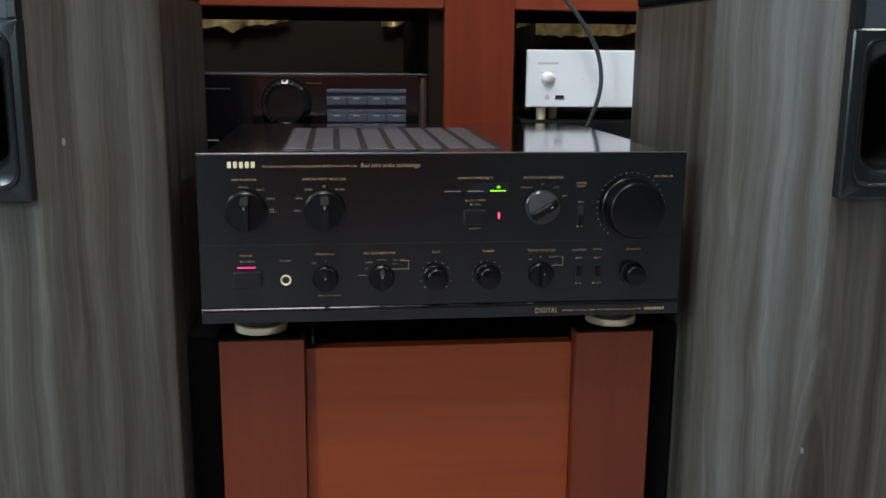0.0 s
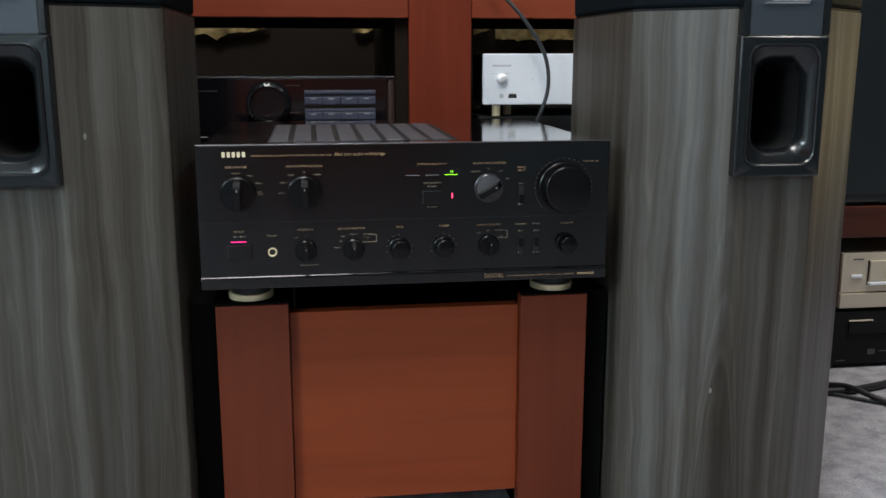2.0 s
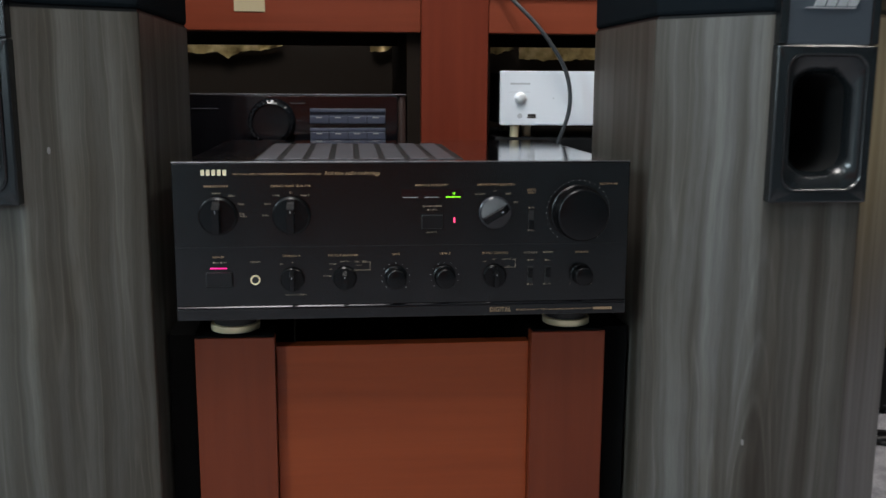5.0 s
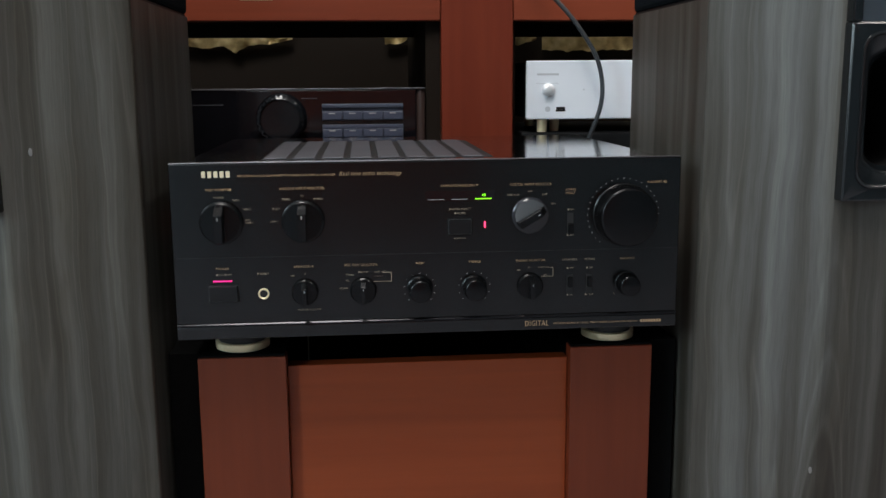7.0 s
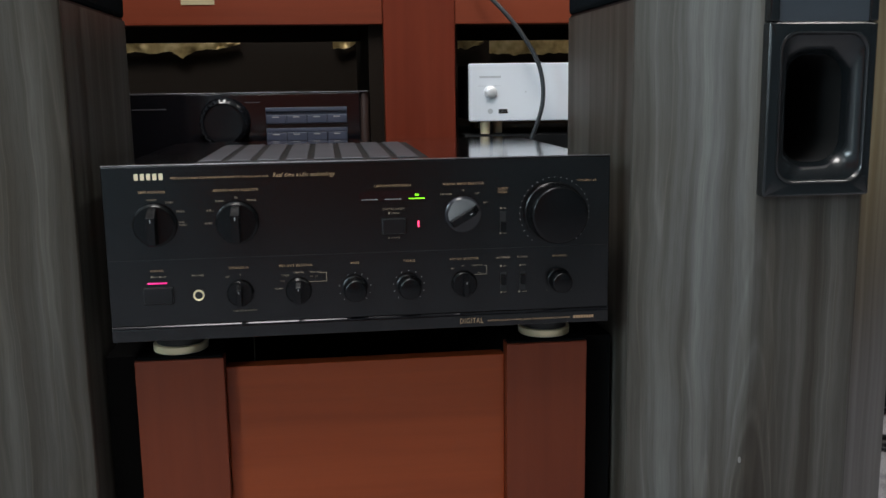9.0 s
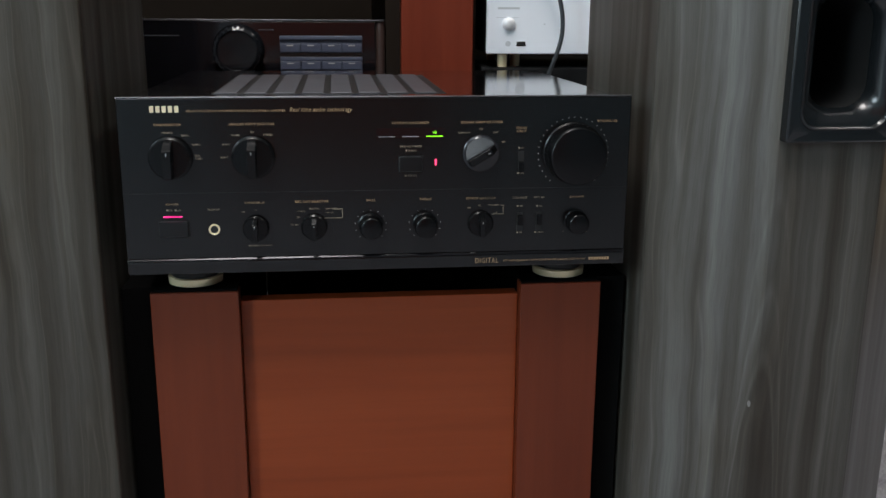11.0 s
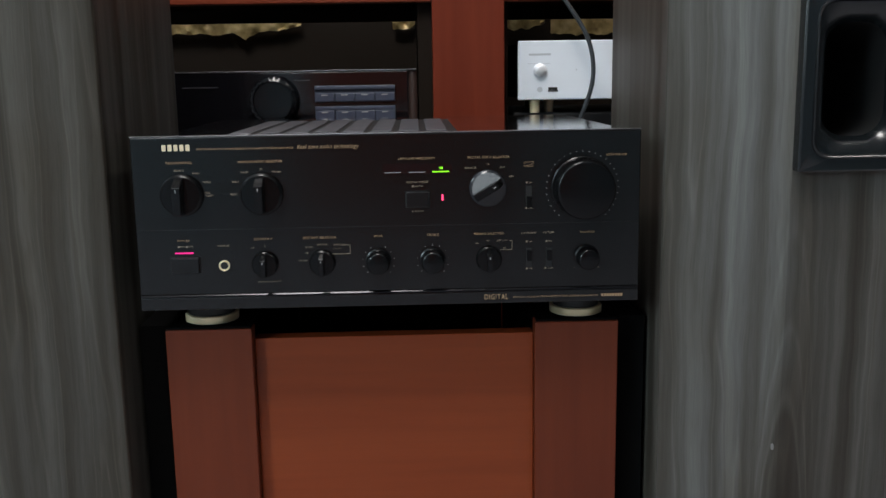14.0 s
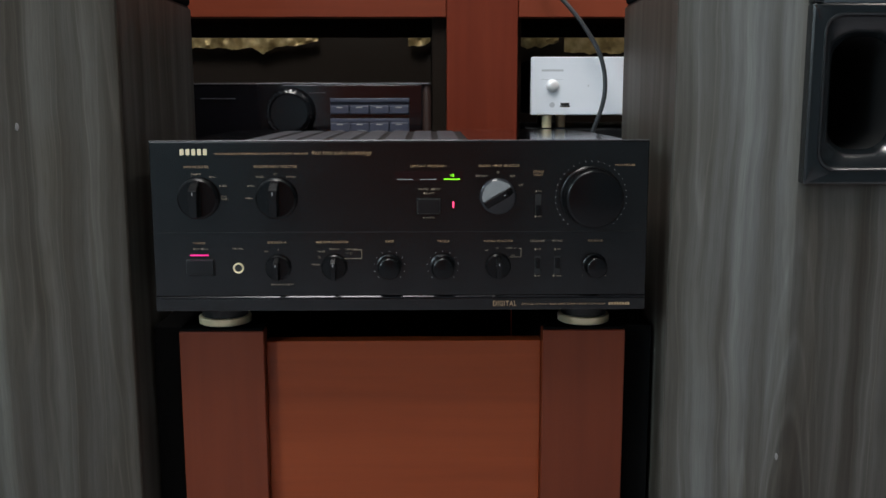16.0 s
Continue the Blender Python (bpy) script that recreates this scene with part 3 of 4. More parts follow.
    round_knob(a, 0.1712, 0.3452, 0.0095, 0.015, "balance_knob")
    bm = revolve(bmesh.new(), 0.1668, 0.4062, [(0, 0.0272), (-0.0025, 0.0272), (-0.0032, 0.0262), (-0.012, 0.0258), (-0.0190, 0.0252), (-0.0208, 0.0246), (-0.0217, 0.0236), (-0.022, 0.0222), (-0.022, 0.001)], 72)
    part("volume_knob", bm, KNOB, a, "large satin black volume knob", 40)
    dots(a, 0.1668, 0.4062, 0.0312, -50, 230, 29, 0.00036)
    # lit displays and switches
    part("display_window", B(-0.0045, 0.0545, -0.0003, 0.0004, 0.4203, 0.4292), GLOSS_BLACK, a)
    for x, m in ((0.0042, WHITE_PRINT), (0.0244, WHITE_PRINT), (0.0448, GREEN_LED)):
        part("indicator_line", B(x - 0.0070, x + 0.0070, -0.0008, -0.0003, 0.4217, 0.4221 if m is WHITE_PRINT else 0.4225), m, a, "lit green line" if m is GREEN_LED else "")
    letters("48", 0.0450, 0.4252, 0.0026, GREEN_LED, a, y=-0.0009, name="lit_digits")
    part("red_lamp", B(0.0454, 0.0467, -0.0012, 0.0004, 0.3970, 0.4025, bev=0.0004, seg=1), RED_LED, a, "glowing red indicator")
    def push(x0, x1, z0, z1, out):
        w = part("button_well", B(x0 - 0.0008, x1 + 0.0008, -0.0003, 0.0005, z0 - 0.0008, z1 + 0.0008), SLOT, a)
        part("push_button", B(x0, x1, -out, 0.0, z0, z1, bev=0.0008), BUTTON_BLACK, a)
    push(0.0148, 0.0343, 0.3920, 0.4048, 0.003)
    push(-0.1885, -0.1645, 0.3385, 0.3520, 0.0035)
    part("power_lamp", B(-0.1850, -0.1692, -0.0012, 0.0004, 0.3552, 0.3563, bev=0.0003, seg=1), PINK_LED, a, "glowing pink-red power light")
    for x, z0, z1, zk in ((0.1205, 0.3905, 0.4085, 0.395), (0.1207, 0.3375, 0.3540, 0.3478), (0.1380, 0.3375, 0.3540, 0.3478)):
        s = part("switch_slot", B(x - 0.0026, x + 0.0026, -0.0003, 0.0005, z0, z1), SLOT, a)
        part("switch_lever", B(x - 0.0020, x + 0.0020, -0.0050, 0.0, zk - 0.0045, zk + 0.0045, bev=0.0006), KNOB, s)
    ring = revolve(bmesh.new(), -0.1432, 0.3442, [(0.0, 0.0047), (-0.0016, 0.0047), (-0.0018, 0.0040), (-0.0012, 0.0033), (0.0002, 0.0032)], 36)
    j = part("phones_jack", ring, BRASS, a, "gold headphone socket", 40)
    part("jack_hole", revolve(bmesh.new(), -0.1432, 0.3442, [(0.0, 0.0031), (-0.0013, 0.0031)], 24), SLOT, j)
    return a


amplifier()


# ---------------------------------------------------------------- floor-standing speakers
def ported_prism(plan, z0, z1, face, start):
    """The cabinet's walls, with eased corners and a hole through the front for the port; the veneer's u runs round them from start."""
    bm, pts, n = bmesh.new(), [], len(plan)
    for k in range(n):
        p, a, b = (Vector(plan[j % n]) for j in (k, k - 1, k + 1))
        pts += [p + (a - p).normalized() * 0.0015, p + (b - p).normalized() * 0.0015]
    n = len(pts)
    lo, hi = [bm.verts.new((*p, z0)) for p in pts], [bm.verts.new((*p, z1)) for p in pts]
    bm.faces.new(lo), bm.faces.new(hi)
    uv, run = bm.loops.layers.uv.new("veneer"), start
    for k in range(n):
        q = (lo[k], lo[(k + 1) % n], hi[(k + 1) % n], hi[k])
        if k == 5:
            f = 0.038 if pts[6].x > pts[5].x else -0.038
            hole = [bm.verts.new(face @ Vector((x, 0, z))) for x, z in ((-f, 0.432), (f, 0.432), (f, 0.556), (-f, 0.556))]
            faces = [bm.faces.new((q[j], q[(j + 1) % 4], hole[(j + 1) % 4], hole[j])) for j in range(4)]
        else:
            faces = [bm.faces.new(q)]
        ahead = pts[(k + 1) % n] - pts[k]
        for f in faces:
            for loop in f.loops:
                loop[uv].uv = (run + (loop.vert.co.xy - pts[k]).dot(ahead.normalized()), loop.vert.co.z)
        run += ahead.length
    return bm


def speaker(name, plan, face, label, scuffs, start):
    """plan: inner rear, inner front, face start, face end, outer front, outer rear. face: the pose of the front face's middle."""
    cx, cy = sum(p[0] for p in plan) / 6, sum(p[1] for p in plan) / 6
    s = thing(name, (cx, cy, 0), label, "speaker", "pair of tower speakers")
    part("cabinet", ported_prism(plan, 0.0, 0.5900, face, start), GREY_WOOD, s, "grey wood-grain vinyl cabinet", 12)
    small = [(cx + (x - cx) * 0.985, cy + (y - cy) * 0.985) for x, y in plan]
    part("shadow_gap", prism(bmesh.new(), small, 0.5902, 0.5928), DULL_BLACK, s)
    part("grille", prism(bmesh.new(), plan, 0.5930, 0.7795, 0.004), GRILLE, s, "black cloth grille", 12)
    part("top_cap", prism(bmesh.new(), plan, 0.7797, 0.80, 0.004), PLASTIC, s, "", 12)

    def on_face(bm):
        bm.transform(face)
        return bm

    w, z0, z1, zp = 0.0925, 0.4235, 0.7790, 0.5640
    # port plate with a flared slot
    bm = bmesh.new()
    cz = (z0 + zp) / 2
    L = [(rounded(w, zp - z0, 0.002, 0, cz), -0.0005), (rounded(w, zp - z0, 0.002, 0, cz), -0.0110), (rounded(w - 0.003, zp - z0 - 0.003, 0.002, 0, cz), -0.0125),
         (rounded(0.0765, 0.1235, 0.015, 0.001, cz + 0.0015), -0.0125), (rounded(0.0755, 0.1225, 0.0145, 0.001, cz + 0.0015), -0.0140),
         (rounded(0.0735, 0.1205, 0.0140, 0.001, cz + 0.0015), -0.0144), (rounded(0.0715, 0.1185, 0.0135, 0.001, cz + 0.0015), -0.0136),
         (rounded(0.0700, 0.1168, 0.0135, 0.001, cz + 0.0015), -0.0115), (rounded(0.0650, 0.1105, 0.0150, 0.001, cz + 0.001), -0.0103),
         (rounded(0.0600, 0.1040, 0.0165, 0.001, cz + 0.001), -0.0083), (rounded(0.0555, 0.0975, 0.018, 0.001, cz + 0.001), -0.0053),
         (rounded(0.0522, 0.0922, 0.019, 0.001, cz + 0.001), -0.0013), (rounded(0.0502, 0.0888, 0.020, 0.001, cz + 0.001), 0.0040)]
    port = part("port_plate", on_face(loft(bm, L, False)), PLASTIC, s, "black moulded plate with a flared port", 40)
    T = [(rounded(0.0502, 0.0888, 0.020, 0.001, cz + 0.001), 0.0042), (rounded(0.0500, 0.0885, 0.021, 0.001, cz + 0.001), 0.045), (rounded(0.0480, 0.0865, 0.021, 0.001, cz + 0.001), 0.17)]
    part("port_tube", on_face(loft(bmesh.new(), T)), SLOT, port, "dark port tube", 40)
    for sx in (-1, 1):
        x = sx * (w / 2 - 0.004)
        part("frame_rail", on_face(B(x - 0.0038, x + 0.0038, -0.0122, -0.0005, zp + 0.0005, z1, bev=0.001)), PLASTIC, s)
    panel = part("badge_panel", on_face(B(-w / 2 + 0.008, w / 2 - 0.008, -0.0105, -0.0005, zp + 0.0005, z1)), LOGO_CLOTH, s, "slate-grey cloth panel")
    # maker's badge as a plain slanted shape with a tail
    bm = bmesh.new()
    blocks = [((-0.016 + k * 0.0100, 0.5972), (-0.0072 + k * 0.0100, 0.5972), (-0.0045 + k * 0.0100, 0.6040), (-0.0133 + k * 0.0100, 0.6040)) for k in range(4)]
    for pts in (*blocks, ((-0.026, 0.5952), (0.022, 0.5952), (0.0225, 0.5964), (-0.021, 0.5964))):
        lo = [bm.verts.new((x, -0.0105, z)) for x, z in pts]
        hi = [bm.verts.new((x, -0.0125, z)) for x, z in pts]
        bm.faces.new(lo), bm.faces.new(hi)
        for k in range(4):
            bm.faces.new((lo[k], lo[(k + 1) % 4], hi[(k + 1) % 4], hi[k]))
    part("badge", on_face(bm), BADGE, panel, "bright silver badge")
    for x, y, z, a in scuffs:
        bm = bmesh.new()
        revolve(bm, 0, 0, [(0.0002, 0.0019), (-0.0004, 0.0016), (-0.0005, 0.0006)], 14)
        bm.transform(Matrix.Translation((x, y, z)) @ Matrix.Rotation(radians(a), 4, "Z") @ Matrix.Diagonal((0.8, 1, 1.7, 1)))
        part("scuff", bm, SCUFF, s, "small pale scuff")
    return s


R_PLAN = [(0.242, 0.245), (0.242, 0.017), (0.3225, -0.0615), (0.4175, -0.0615), (0.504, 0.017), (0.504, 0.245)]
L_PLAN = [(-0.240, 0.262), (-0.240, 0.005), (-0.3330, -0.0430), (-0.427, -0.0330), (-0.515, 0.060), (-0.515, 0.262)]
speaker("tower_speaker", R_PLAN, Matrix.Translation((0.3700, -0.0615, 0)), "grey wood-grain tower speaker with a black ported front", [(0.3200, -0.0592, 0.1895, -45)], 0.0)
# start 2.46 lays the darker, warmer tint on this more dimly lit speaker
speaker("tower_speaker", L_PLAN, Matrix.Translation((-0.3800, -0.0380, 0)) @ Matrix.Rotation(math.atan2(-0.010, 0.094), 4, "Z"),
        "grey wood-grain tower speaker with a black ported front", [(-0.3140, -0.0334, 0.4690, 27)], 2.46)


# ---------------------------------------------------------------- the cherry rack behind
def rack():
    t = thing("equipment_rack", (0.0, 0.7, 0), "cherry-veneered open equipment rack with dark bays", "rack")
    part("middle_post", B(0.0490, 0.1440, 0.4590, 0.60, 0.0, 1.05, bev=0.0015), RACK_POST, t)
    part("end_post", B(-0.80, -0.72, 0.4620, 0.95, 0.0, 0.6465, bev=0.0015), RACK_POST, t)
    part("end_post", B(0.64, 0.70, 0.4620, 0.95, 0.0, 0.6465, bev=0.0015), RACK_POST, t)
    part("top_rail", B(-0.7198, 0.0488, 0.4640, 0.49, 0.5985, 0.6465, bev=0.0015), RACK_RAIL, t)
    part("top_rail", B(0.1442, 0.6398, 0.4640, 0.49, 0.5985, 0.6465, bev=0.0015), RACK_RAIL, t)
    for x0, x1 in ((-0.7198, 0.0488), (0.1442, 0.6398)):
        part("bay_ceiling", B(x0, x1, 0.4905, 0.74, 0.610, 0.6460), DARK_INSIDE, t)
        part("shelf", B(x0, x1, 0.4660, 0.948, 0.335, 0.360), RACK_RAIL, t)
        part("back_panel", B(x0, x1, 0.950, 0.965, 0.0, 0.646), DARK_INSIDE, t)
        # Dark board added for the shaded band under the top rail.
        part("rail_shade", B(x0, x1, 0.7405, 0.752, 0.5900, 0.646), DARK_INSIDE, t)
        part("top_board", B(x0, x1, 0.4600, 0.74, 0.6470, 0.6560, bev=0.001), PINKISH, t, "pale pink laminated top board")
    part("bay_side", B(0.0300, 0.0488, 0.478, 0.948, 0.3605, 0.6095), DARK_INSIDE, t)
    part("bay_side", B(0.1442, 0.1500, 0.478, 0.948, 0.3605, 0.6095), DARK_INSIDE, t)


rack()
solid("price_label", B(-0.2085, -0.1665, 0.4630, 0.4638, 0.6242, 0.6500, bev=0.0002, seg=1), PAPER, "small blank cream paper label on the rack rail", "label")


def ragged_strip(x0, x1, seed, drop):
    """A hanging crumpled gold strip with a ragged lower edge that thins out at its ends."""
    bm, rows, n = bmesh.new(), [], 60
    for k in range(n + 1):
        u = k / n
        x = x0 + (x1 - x0) * u
        low = 0.6 - drop * min(1.0, 0.35 + 2.2 * min(u + 0.25, 1 - u)) + 0.006 * noise.noise((x * 26, seed, 0)) + 0.003 * noise.noise((x * 80, seed, 3))
        d = abs(x + 0.275)
        if d < 0.02:
            low -= 0.012 * (1 - d / 0.02)
        y = 0.925 + 0.008 * noise.noise((x * 40, seed, 7))
        rows.append([bm.verts.new((x, y + 0.006 * noise.noise((x * 60, j, seed)), 0.612 + (low - 0.612) * j / 5)) for j in range(6)])
    for p, q in zip(rows, rows[1:]):
        for j in range(5):
            bm.faces.new((p[j], q[j], q[j + 1], p[j + 1]))
    bmesh.ops.solidify(bm, geom=list(bm.faces), thickness=0.0015)
    return bm


for x0, x1, seed, drop in ((-0.46, -0.175, 2, 0.017), (-0.012, 0.0285, 9, 0.013), (0.1515, 0.262, 5, 0.016), (0.272, 0.50, 6, 0.026)):
    solid("gold_strip", ragged_strip(x0, x1, seed, drop), MOTTLED_GOLD, "crumpled gold strip hanging in the dark bay", "cloth", group="gold cloth strips", smooth=60)


# ---------------------------------------------------------------- receiver in the rack
def receiver():
    r = thing("receiver", (-0.19, 0.6, 0.360), "black stereo receiver with a round dial and eight blue-grey keys", "receiver")
    part("case", B(-0.403, 0.025, 0.482, 0.78, 0.368, 0.508, bev=0.001), DULL_BLACK, r)
    part("fascia", B(-0.406, 0.016, 0.4700, 0.4815, 0.368, 0.5105, bev=0.0012), GLOSS_BLACK, r)
    part("end_cheek", upright(bmesh.new(), 0.0220, 0.478, [(0.368, 0.0065), (0.5085, 0.0065), (0.5105, 0.0055)], 24), CHEEK_SHEEN, r, "rounded black end, browned for its reddish reflection", 40)
    # Highlight on the receiver's top edge, as a paler strip.
    part("top_trim_glint", B(-0.406, 0.0275, 0.4690, 0.4815, 0.5108, 0.5128, bev=0.0006), TOP_GLINT, r)
    for x in (-0.36, -0.02):
        for y in (0.51, 0.74):
            part("foot", upright(bmesh.new(), x, y, [(0.3602, 0.012), (0.3682, 0.013)], 20), RUBBER, r)
    bm, rings, n = bmesh.new(), [], 96
    for y, rad, flute in ((0.4702, 0.0335, 0.0), (0.4670, 0.0333, 0.0), (0.4655, 0.0330, 0.0006), (0.4540, 0.0318, 0.0006), (0.4508, 0.0308, 0.0007), (0.4481, 0.0262, 0.0), (0.4479, 0.0255, 0.0), (0.4496, 0.0246, 0.0), (0.4500, 0.0060, 0.0)):
        rings.append([bm.verts.new((-0.1615 + (rad - flute * (k % 4 < 2)) * math.cos(2 * math.pi * k / n), y, 0.4735 + (rad - flute * (k % 4 < 2)) * math.sin(2 * math.pi * k / n))) for k in range(n)])
    for p, q in zip(rings, rings[1:]):
        for k in range(n):
            bm.faces.new((p[k], p[(k + 1) % n], q[(k + 1) % n], q[k]))
    bm.faces.new(rings[0]), bm.faces.new(rings[-1])
    part("tuning_dial", bm, DIAL, r, "large glossy round dial", 40)
    for row, (z0, z1) in enumerate(((0.4705, 0.4925), (0.4478, 0.4655))):
        part("key_strip", B(-0.1082, -0.0015, 0.4665, 0.4702, z0, z1), BUTTON_DARK, r)
        for k in range(4):
            x0 = -0.1075 + k * 0.0266
            key = part("key", B(x0, x0 + 0.0252, 0.4628, 0.4668, z0 + 0.001, z0 + 0.0118, bev=0.0008), BUTTON, r)
            part("key_print", B(x0 + 0.008, x0 + 0.0165, 0.4624, 0.4630, z0 + 0.0088, z0 + 0.0102), WHITE_PRINT, key)
        part("key_ledge", B(-0.1082, -0.0015, 0.4640, 0.4668, z1 - 0.0052, z1 - 0.0005, bev=0.0006), BUTTON, r)
    part("print_bar", B(-0.283, -0.236, 0.4694, 0.4702, 0.4915, 0.4926), VENT, r)
    part("print_bar", B(-0.272, -0.253, 0.4694, 0.4702, 0.4232, 0.4250), WHITE_PRINT, r)
    part("print_bar", B(-0.135, -0.115, 0.4694, 0.4702, 0.4992, 0.5001), VENT, r)


receiver()


# ---------------------------------------------------------------- silver component and the box under it
def silver_unit():
    s = thing("silver_component", (0.33, 0.6, 0.452), "silver hi-fi component with one round button on brass feet", "component")
    part("fascia", B(0.1620, 0.498, 0.4560, 0.466, 0.4695, 0.5465, bev=0.0016), SILVER, s)
    part("case", B(0.166, 0.494, 0.4662, 0.68, 0.4705, 0.5450, bev=0.001), DULL_BLACK, s)
    part("power_button", revolve(bmesh.new(), 0.1905, 0.5085, [(0.4562, 0.0085), (0.4535, 0.0085), (0.4505, 0.0072), (0.4490, 0.0045), (0.4485, 0.0015)], 32), POLISHED, s, "domed silver button", 50)
    part("usb_socket", B(0.2020, 0.2138, 0.4552, 0.4566, 0.4820, 0.4858), SLOT, s)
    part("socket_plate", B(0.2013, 0.2145, 0.4556, 0.4564, 0.4800, 0.4818), CHROME, s)
    part("phones_socket", revolve(bmesh.new(), 0.1905, 0.4830, [(0.4562, 0.0036), (0.4556, 0.0036)], 20), FAINT, s)
    bar(0.1760, 0.2050, 0.5272, 0.5298, FAINT, s, y=0.4562, name="maker_mark")
    bar(0.1745, 0.2045, 0.5165, 0.5170, FAINT, s, y=0.4562)
    bar(0.2380, 0.2400, 0.5075, 0.5090, FAINT, s, y=0.4562)
    for x, y in ((0.1855, 0.470), (0.2075, 0.495), (0.46, 0.480), (0.46, 0.65), (0.20, 0.65)):
        part("foot", upright(bmesh.new(), x, y, [(0.4522, 0.0066), (0.4700, 0.0070)], 20), BRASS, s, "brass foot", 40)


silver_unit()


def black_unit():
    b = thing("black_component", (0.33, 0.6, 0.360), "plain black hi-fi component under the silver one", "component")
    part("case", B(0.158, 0.590, 0.470, 0.78, 0.3655, 0.4520, bev=0.0012), DULL_BLACK, b)
    part("fascia", B(0.156, 0.592, 0.4600, 0.4695, 0.3665, 0.4505, bev=0.001), DULL_BLACK, b)
    for x in (0.19, 0.55):
        for y in (0.50, 0.74):
            part("foot", upright(bmesh.new(), x, y, [(0.3602, 0.011), (0.3660, 0.012)], 20), RUBBER, b)


black_unit()
tube("hanging_cable", [(0.150, 0.452, 0.668), (0.171, 0.440, 0.646), (0.209, 0.430, 0.610), (0.232, 0.424, 0.576), (0.251, 0.420, 0.545), (0.2565, 0.418, 0.503), (0.250, 0.420, 0.474), (0.240, 0.425, 0.449), (0.226, 0.432, 0.40), (0.222, 0.435, 0.362)],
     0.0029, CABLE_GREY, None, "dark grey cable hanging in front of the silver component", "cable")


# ---------------------------------------------------------------- television corner
def tv_corner():
    t = thing("tv_stand", (1.25, 0.75, 0), "dark cherry television stand with open bays", "stand")
    part("top", B(0.765, 1.80, 0.4950, 1.0, 0.236, 0.291, bev=0.002), DARK_RED_WOOD, t)
    part("side_panel", B(0.766, 0.782, 0.500, 1.0, 0.0, 0.2355, bev=0.001), CHERRY_UP, t)
    part("side_panel", B(1.782, 1.798, 0.500, 1.0, 0.0, 0.2355, bev=0.001), CHERRY_UP, t)
    part("back_panel", B(0.7825, 1.7815, 0.985, 0.998, 0.0, 0.2355), DARK_INSIDE, t)
    v = thing("television", (1.25, 0.6, 0.291), "large dark television, switched off", "television")
    part("bezel", B(0.66, 1.80, 0.4985, 0.56, 0.297, 0.98, bev=0.004), PLASTIC, v)
    part("screen", B(0.675, 1.785, 0.4960, 0.4990, 0.312, 0.965), SCREEN, v)
    for x in (0.9, 1.55):
        part("foot", B(x - 0.03, x + 0.03, 0.51, 0.60, 0.2912, 0.2985, bev=0.002), PLASTIC, v)


tv_corner()


def deck_champagne():
    d = thing("disc_player", (1.02, 0.66, 0.108), "champagne-coloured disc player with a wood end cheek", "disc player")
    part("case", B(0.806, 1.225, 0.513, 0.80, 0.1120, 0.2060, bev=0.001), CHAMPAGNE, d)
    part("end_cheek", B(0.7865, 0.8045, 0.504, 0.80, 0.1120, 0.2085, bev=0.0015), DARK_RED_WOOD, d, "red-brown wooden cheek")
    part("fascia", B(0.8050, 1.226, 0.500, 0.5125, 0.1385, 0.2080, bev=0.0012), CHAMPAGNE, d)
    part("lower_fascia", B(0.8035, 1.226, 0.4960, 0.5125, 0.1110, 0.1370, bev=0.0012), CHAMPAGNE, d)
    part("tray", B(0.8550, 1.005, 0.4955, 0.5005, 0.1590, 0.1945, bev=0.001), CHAMPAGNE, d)
    part("tray_lip", B(0.8535, 1.006, 0.4920, 0.4995, 0.1520, 0.1570, bev=0.001), SILVER, d, "bright tray lip")
    part("tray_gap", B(0.8525, 0.8545, 0.4985, 0.5003, 0.1515, 0.1950), SLOT, d)
    part("power_key", B(0.8220, 0.8420, 0.4965, 0.5005, 0.1645, 0.1700, bev=0.0008), SILVER, d)
    part("print_bar", B(0.8250, 0.8440, 0.4994, 0.5004, 0.1960, 0.1985), VENT, d)
    for x in (0.84, 1.19):
        for y in (0.54, 0.76):
            part("foot", upright(bmesh.new(), x, y, [(0.1048, 0.012), (0.1122, 0.013)], 20), RUBBER, d)


def deck_black():
    d = thing("disc_player", (1.02, 0.66, 0.0), "black disc player standing on the carpet", "disc player")
    part("case", B(0.785, 1.220, 0.513, 0.81, 0.008, 0.1045, bev=0.0012), DULL_BLACK, d)
    part("fascia", B(0.784, 1.221, 0.4990, 0.5125, 0.0070, 0.1042, bev=0.0015), DULL_BLACK, d)
    part("tray", B(0.8250, 0.985, 0.4960, 0.4995, 0.0640, 0.0850, bev=0.0008), DULL_BLACK, d)
    part("tray_trim", B(0.8250, 0.8700, 0.4950, 0.4995, 0.0865, 0.0885, bev=0.0004, seg=1), CHAMPAGNE, d)
    part("ledge", B(0.8250, 1.15, 0.4970, 0.4995, 0.0560, 0.0575), DULL_BLACK, d)
    part("disc_mark", B(0.8660, 0.8800, 0.4984, 0.4994, 0.0240, 0.0340), VENT, d)
    part("print_bar", B(0.8880, 0.9150, 0.4984, 0.4994, 0.0285, 0.0305), VENT, d)
    part("print_bar", B(0.8080, 0.8250, 0.4984, 0.4994, 0.0135, 0.0155), VENT, d)
    for x in (0.82, 1.19):
        for y in (0.54, 0.77):
            part("foot", upright(bmesh.new(), x, y, [(0.0002, 0.014), (0.0084, 0.015)], 20), RUBBER, d)


deck_champagne()
deck_black()
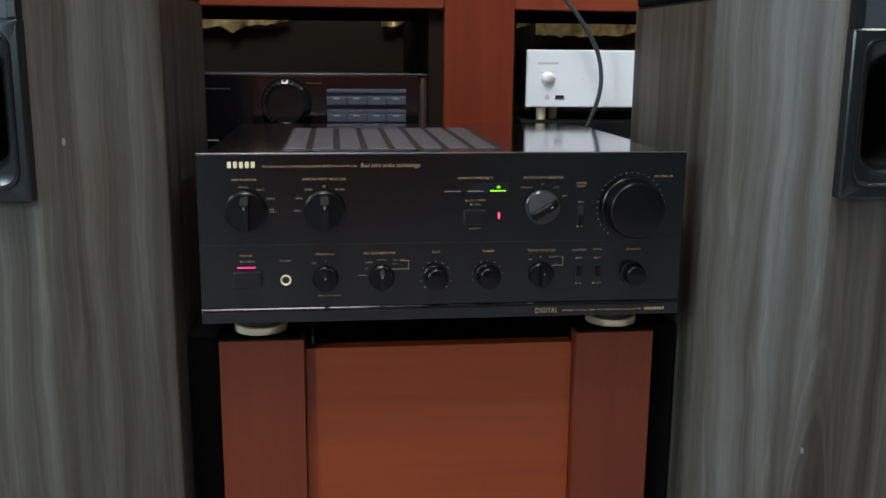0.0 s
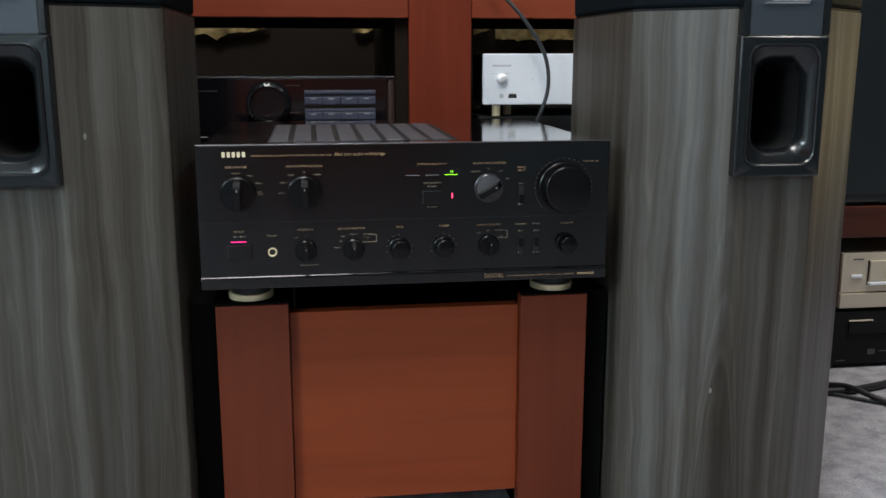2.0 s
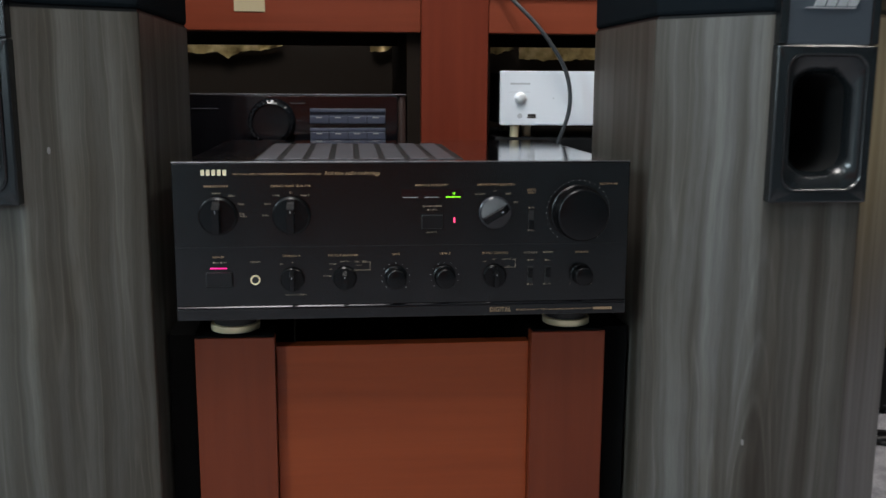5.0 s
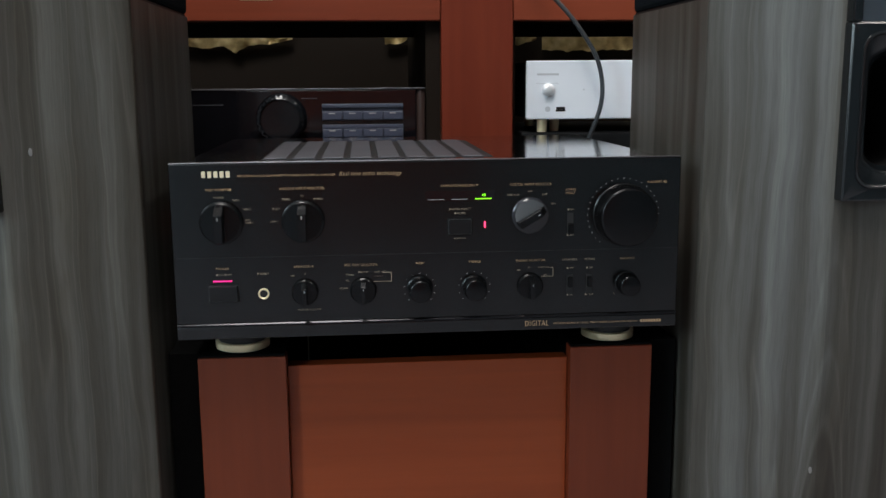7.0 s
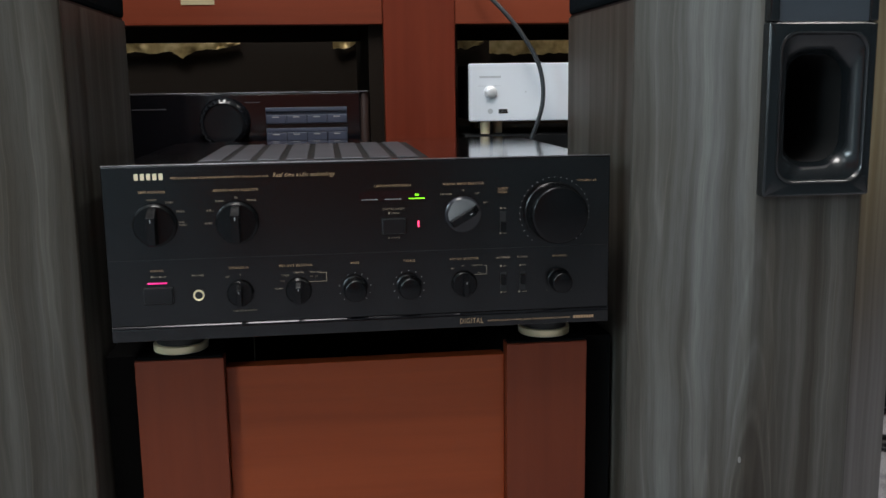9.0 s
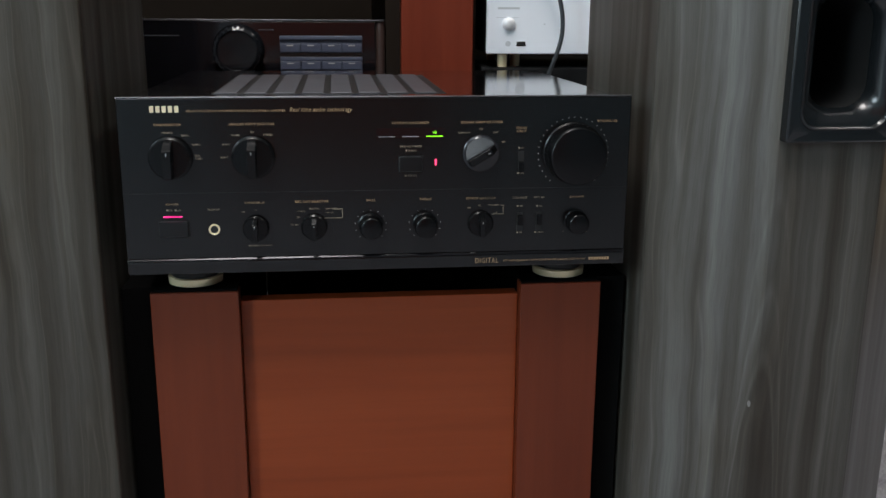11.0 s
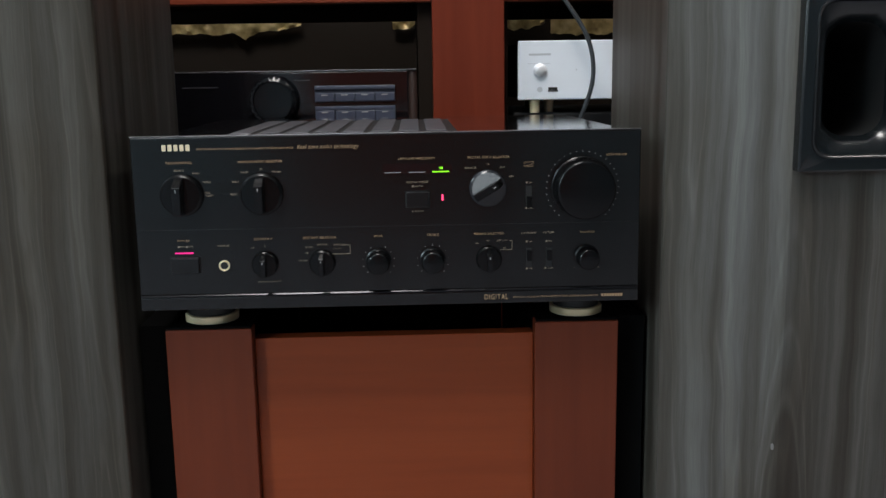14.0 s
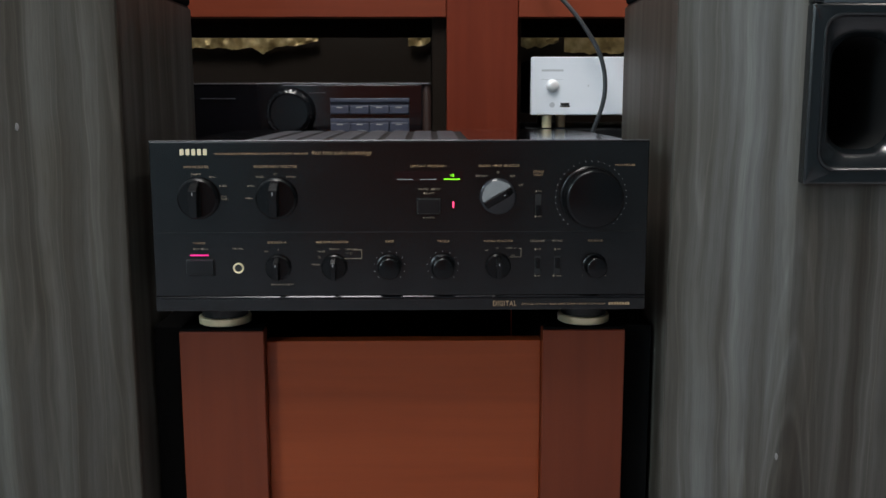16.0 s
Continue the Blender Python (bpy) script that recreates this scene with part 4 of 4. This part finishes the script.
tube("floor_cable", [(0.55, 0.43, 0.006), (0.64, 0.43, 0.006), (0.721, 0.418, 0.006), (0.745, 0.398, 0.009), (0.758, 0.366, 0.018), (0.780, 0.327, 0.008), (0.805, 0.308, 0.006), (0.90, 0.29, 0.006), (1.10, 0.30, 0.006)], 0.0048, CABLE, None, "black cable lying on the carpet", "cable")
tube("floor_cable", [(0.52, 0.36, 0.007), (0.62, 0.37, 0.007), (0.701, 0.378, 0.007), (0.757, 0.374, 0.007), (0.818, 0.390, 0.007), (0.866, 0.408, 0.007), (0.96, 0.43, 0.007), (1.10, 0.44, 0.007)], 0.0060, CABLE, None, "thick black cable lying on the carpet", "cable")
tube("floor_cable", [(0.60, 0.44, 0.004), (0.709, 0.394, 0.004), (0.748, 0.357, 0.004), (0.783, 0.322, 0.004), (0.86, 0.285, 0.004), (1.0, 0.27, 0.004)], 0.0028, CABLE_GREY, None, "thin grey cable lying on the carpet", "cable")


# ---------------------------------------------------------------- on top of the rack
def top_unit():
    d = thing("black_component", (-0.25, 0.55, 0.656), "black component standing on the rack top", "component")
    part("case", B(-0.46, -0.035, 0.496, 0.60, 0.6620, 0.700, bev=0.001), DULL_BLACK, d)
    part("fascia", B(-0.461, -0.034, 0.4870, 0.4955, 0.6625, 0.7005, bev=0.001), GLOSS_BLACK, d)
    for x in (-0.42, -0.075):
        part("foot", upright(bmesh.new(), x, 0.52, [(0.6562, 0.012), (0.6625, 0.013)], 20), RUBBER, d)
    c = thing("cream_box", (0.015, 0.52, 0.656), "small cream box with dark printing on the rack top", "box")
    part("case", B(-0.022, 0.047, 0.492, 0.55, 0.6562, 0.700, bev=0.002), CREAM, c)
    for x0, x1, z0 in ((-0.016, -0.006, 0.664), (0.0, 0.006, 0.6605), (0.012, 0.024, 0.6645), (0.03, 0.041, 0.661)):
        part("print_bar", B(x0, x1, 0.4912, 0.4922, z0, z0 + 0.004), SLOT, c)


top_unit()


# ---------------------------------------------------------------- leads between stand and rack
def plug_lead():
    e = thing("plug_lead", (-0.25, 0.40, 0), "black lead with cream and pink plugs hanging behind the stand", "cable")
    tube("lead", [(-0.262, 0.455, 0.30), (-0.257, 0.44, 0.22), (-0.252, 0.425, 0.15), (-0.255, 0.42, 0.09), (-0.251, 0.42, 0.03), (-0.245, 0.40, 0.004), (-0.20, 0.42, 0.004)], 0.004, CABLE, e)
    for x, z, w, h, m in ((-0.2505, 0.160, 0.010, 0.011, PINKISH), (-0.2490, 0.138, 0.012, 0.014, PINKISH), (-0.2475, 0.110, 0.011, 0.010, CREAM), (-0.2485, 0.030, 0.014, 0.016, CHAMPAGNE), (-0.2470, 0.010, 0.012, 0.012, CREAM)):
        bm = B(x - w / 2, x + w / 2, 0.404, 0.424, z - h / 2, z + h / 2, bev=0.0025)
        bm.transform(Matrix.Translation((x, 0.41, z)) @ Matrix.Rotation(x * 90, 4, "Y") @ Matrix.Translation((-x, -0.41, -z)))
        part("plug", bm, m, e)
    part("pilot_lamp", revolve(bmesh.new(), -0.2515, 0.192, [(0.424, 0.0028), (0.416, 0.0028), (0.414, 0.0016)], 16), PILOT, e, "small green pilot light")


plug_lead()
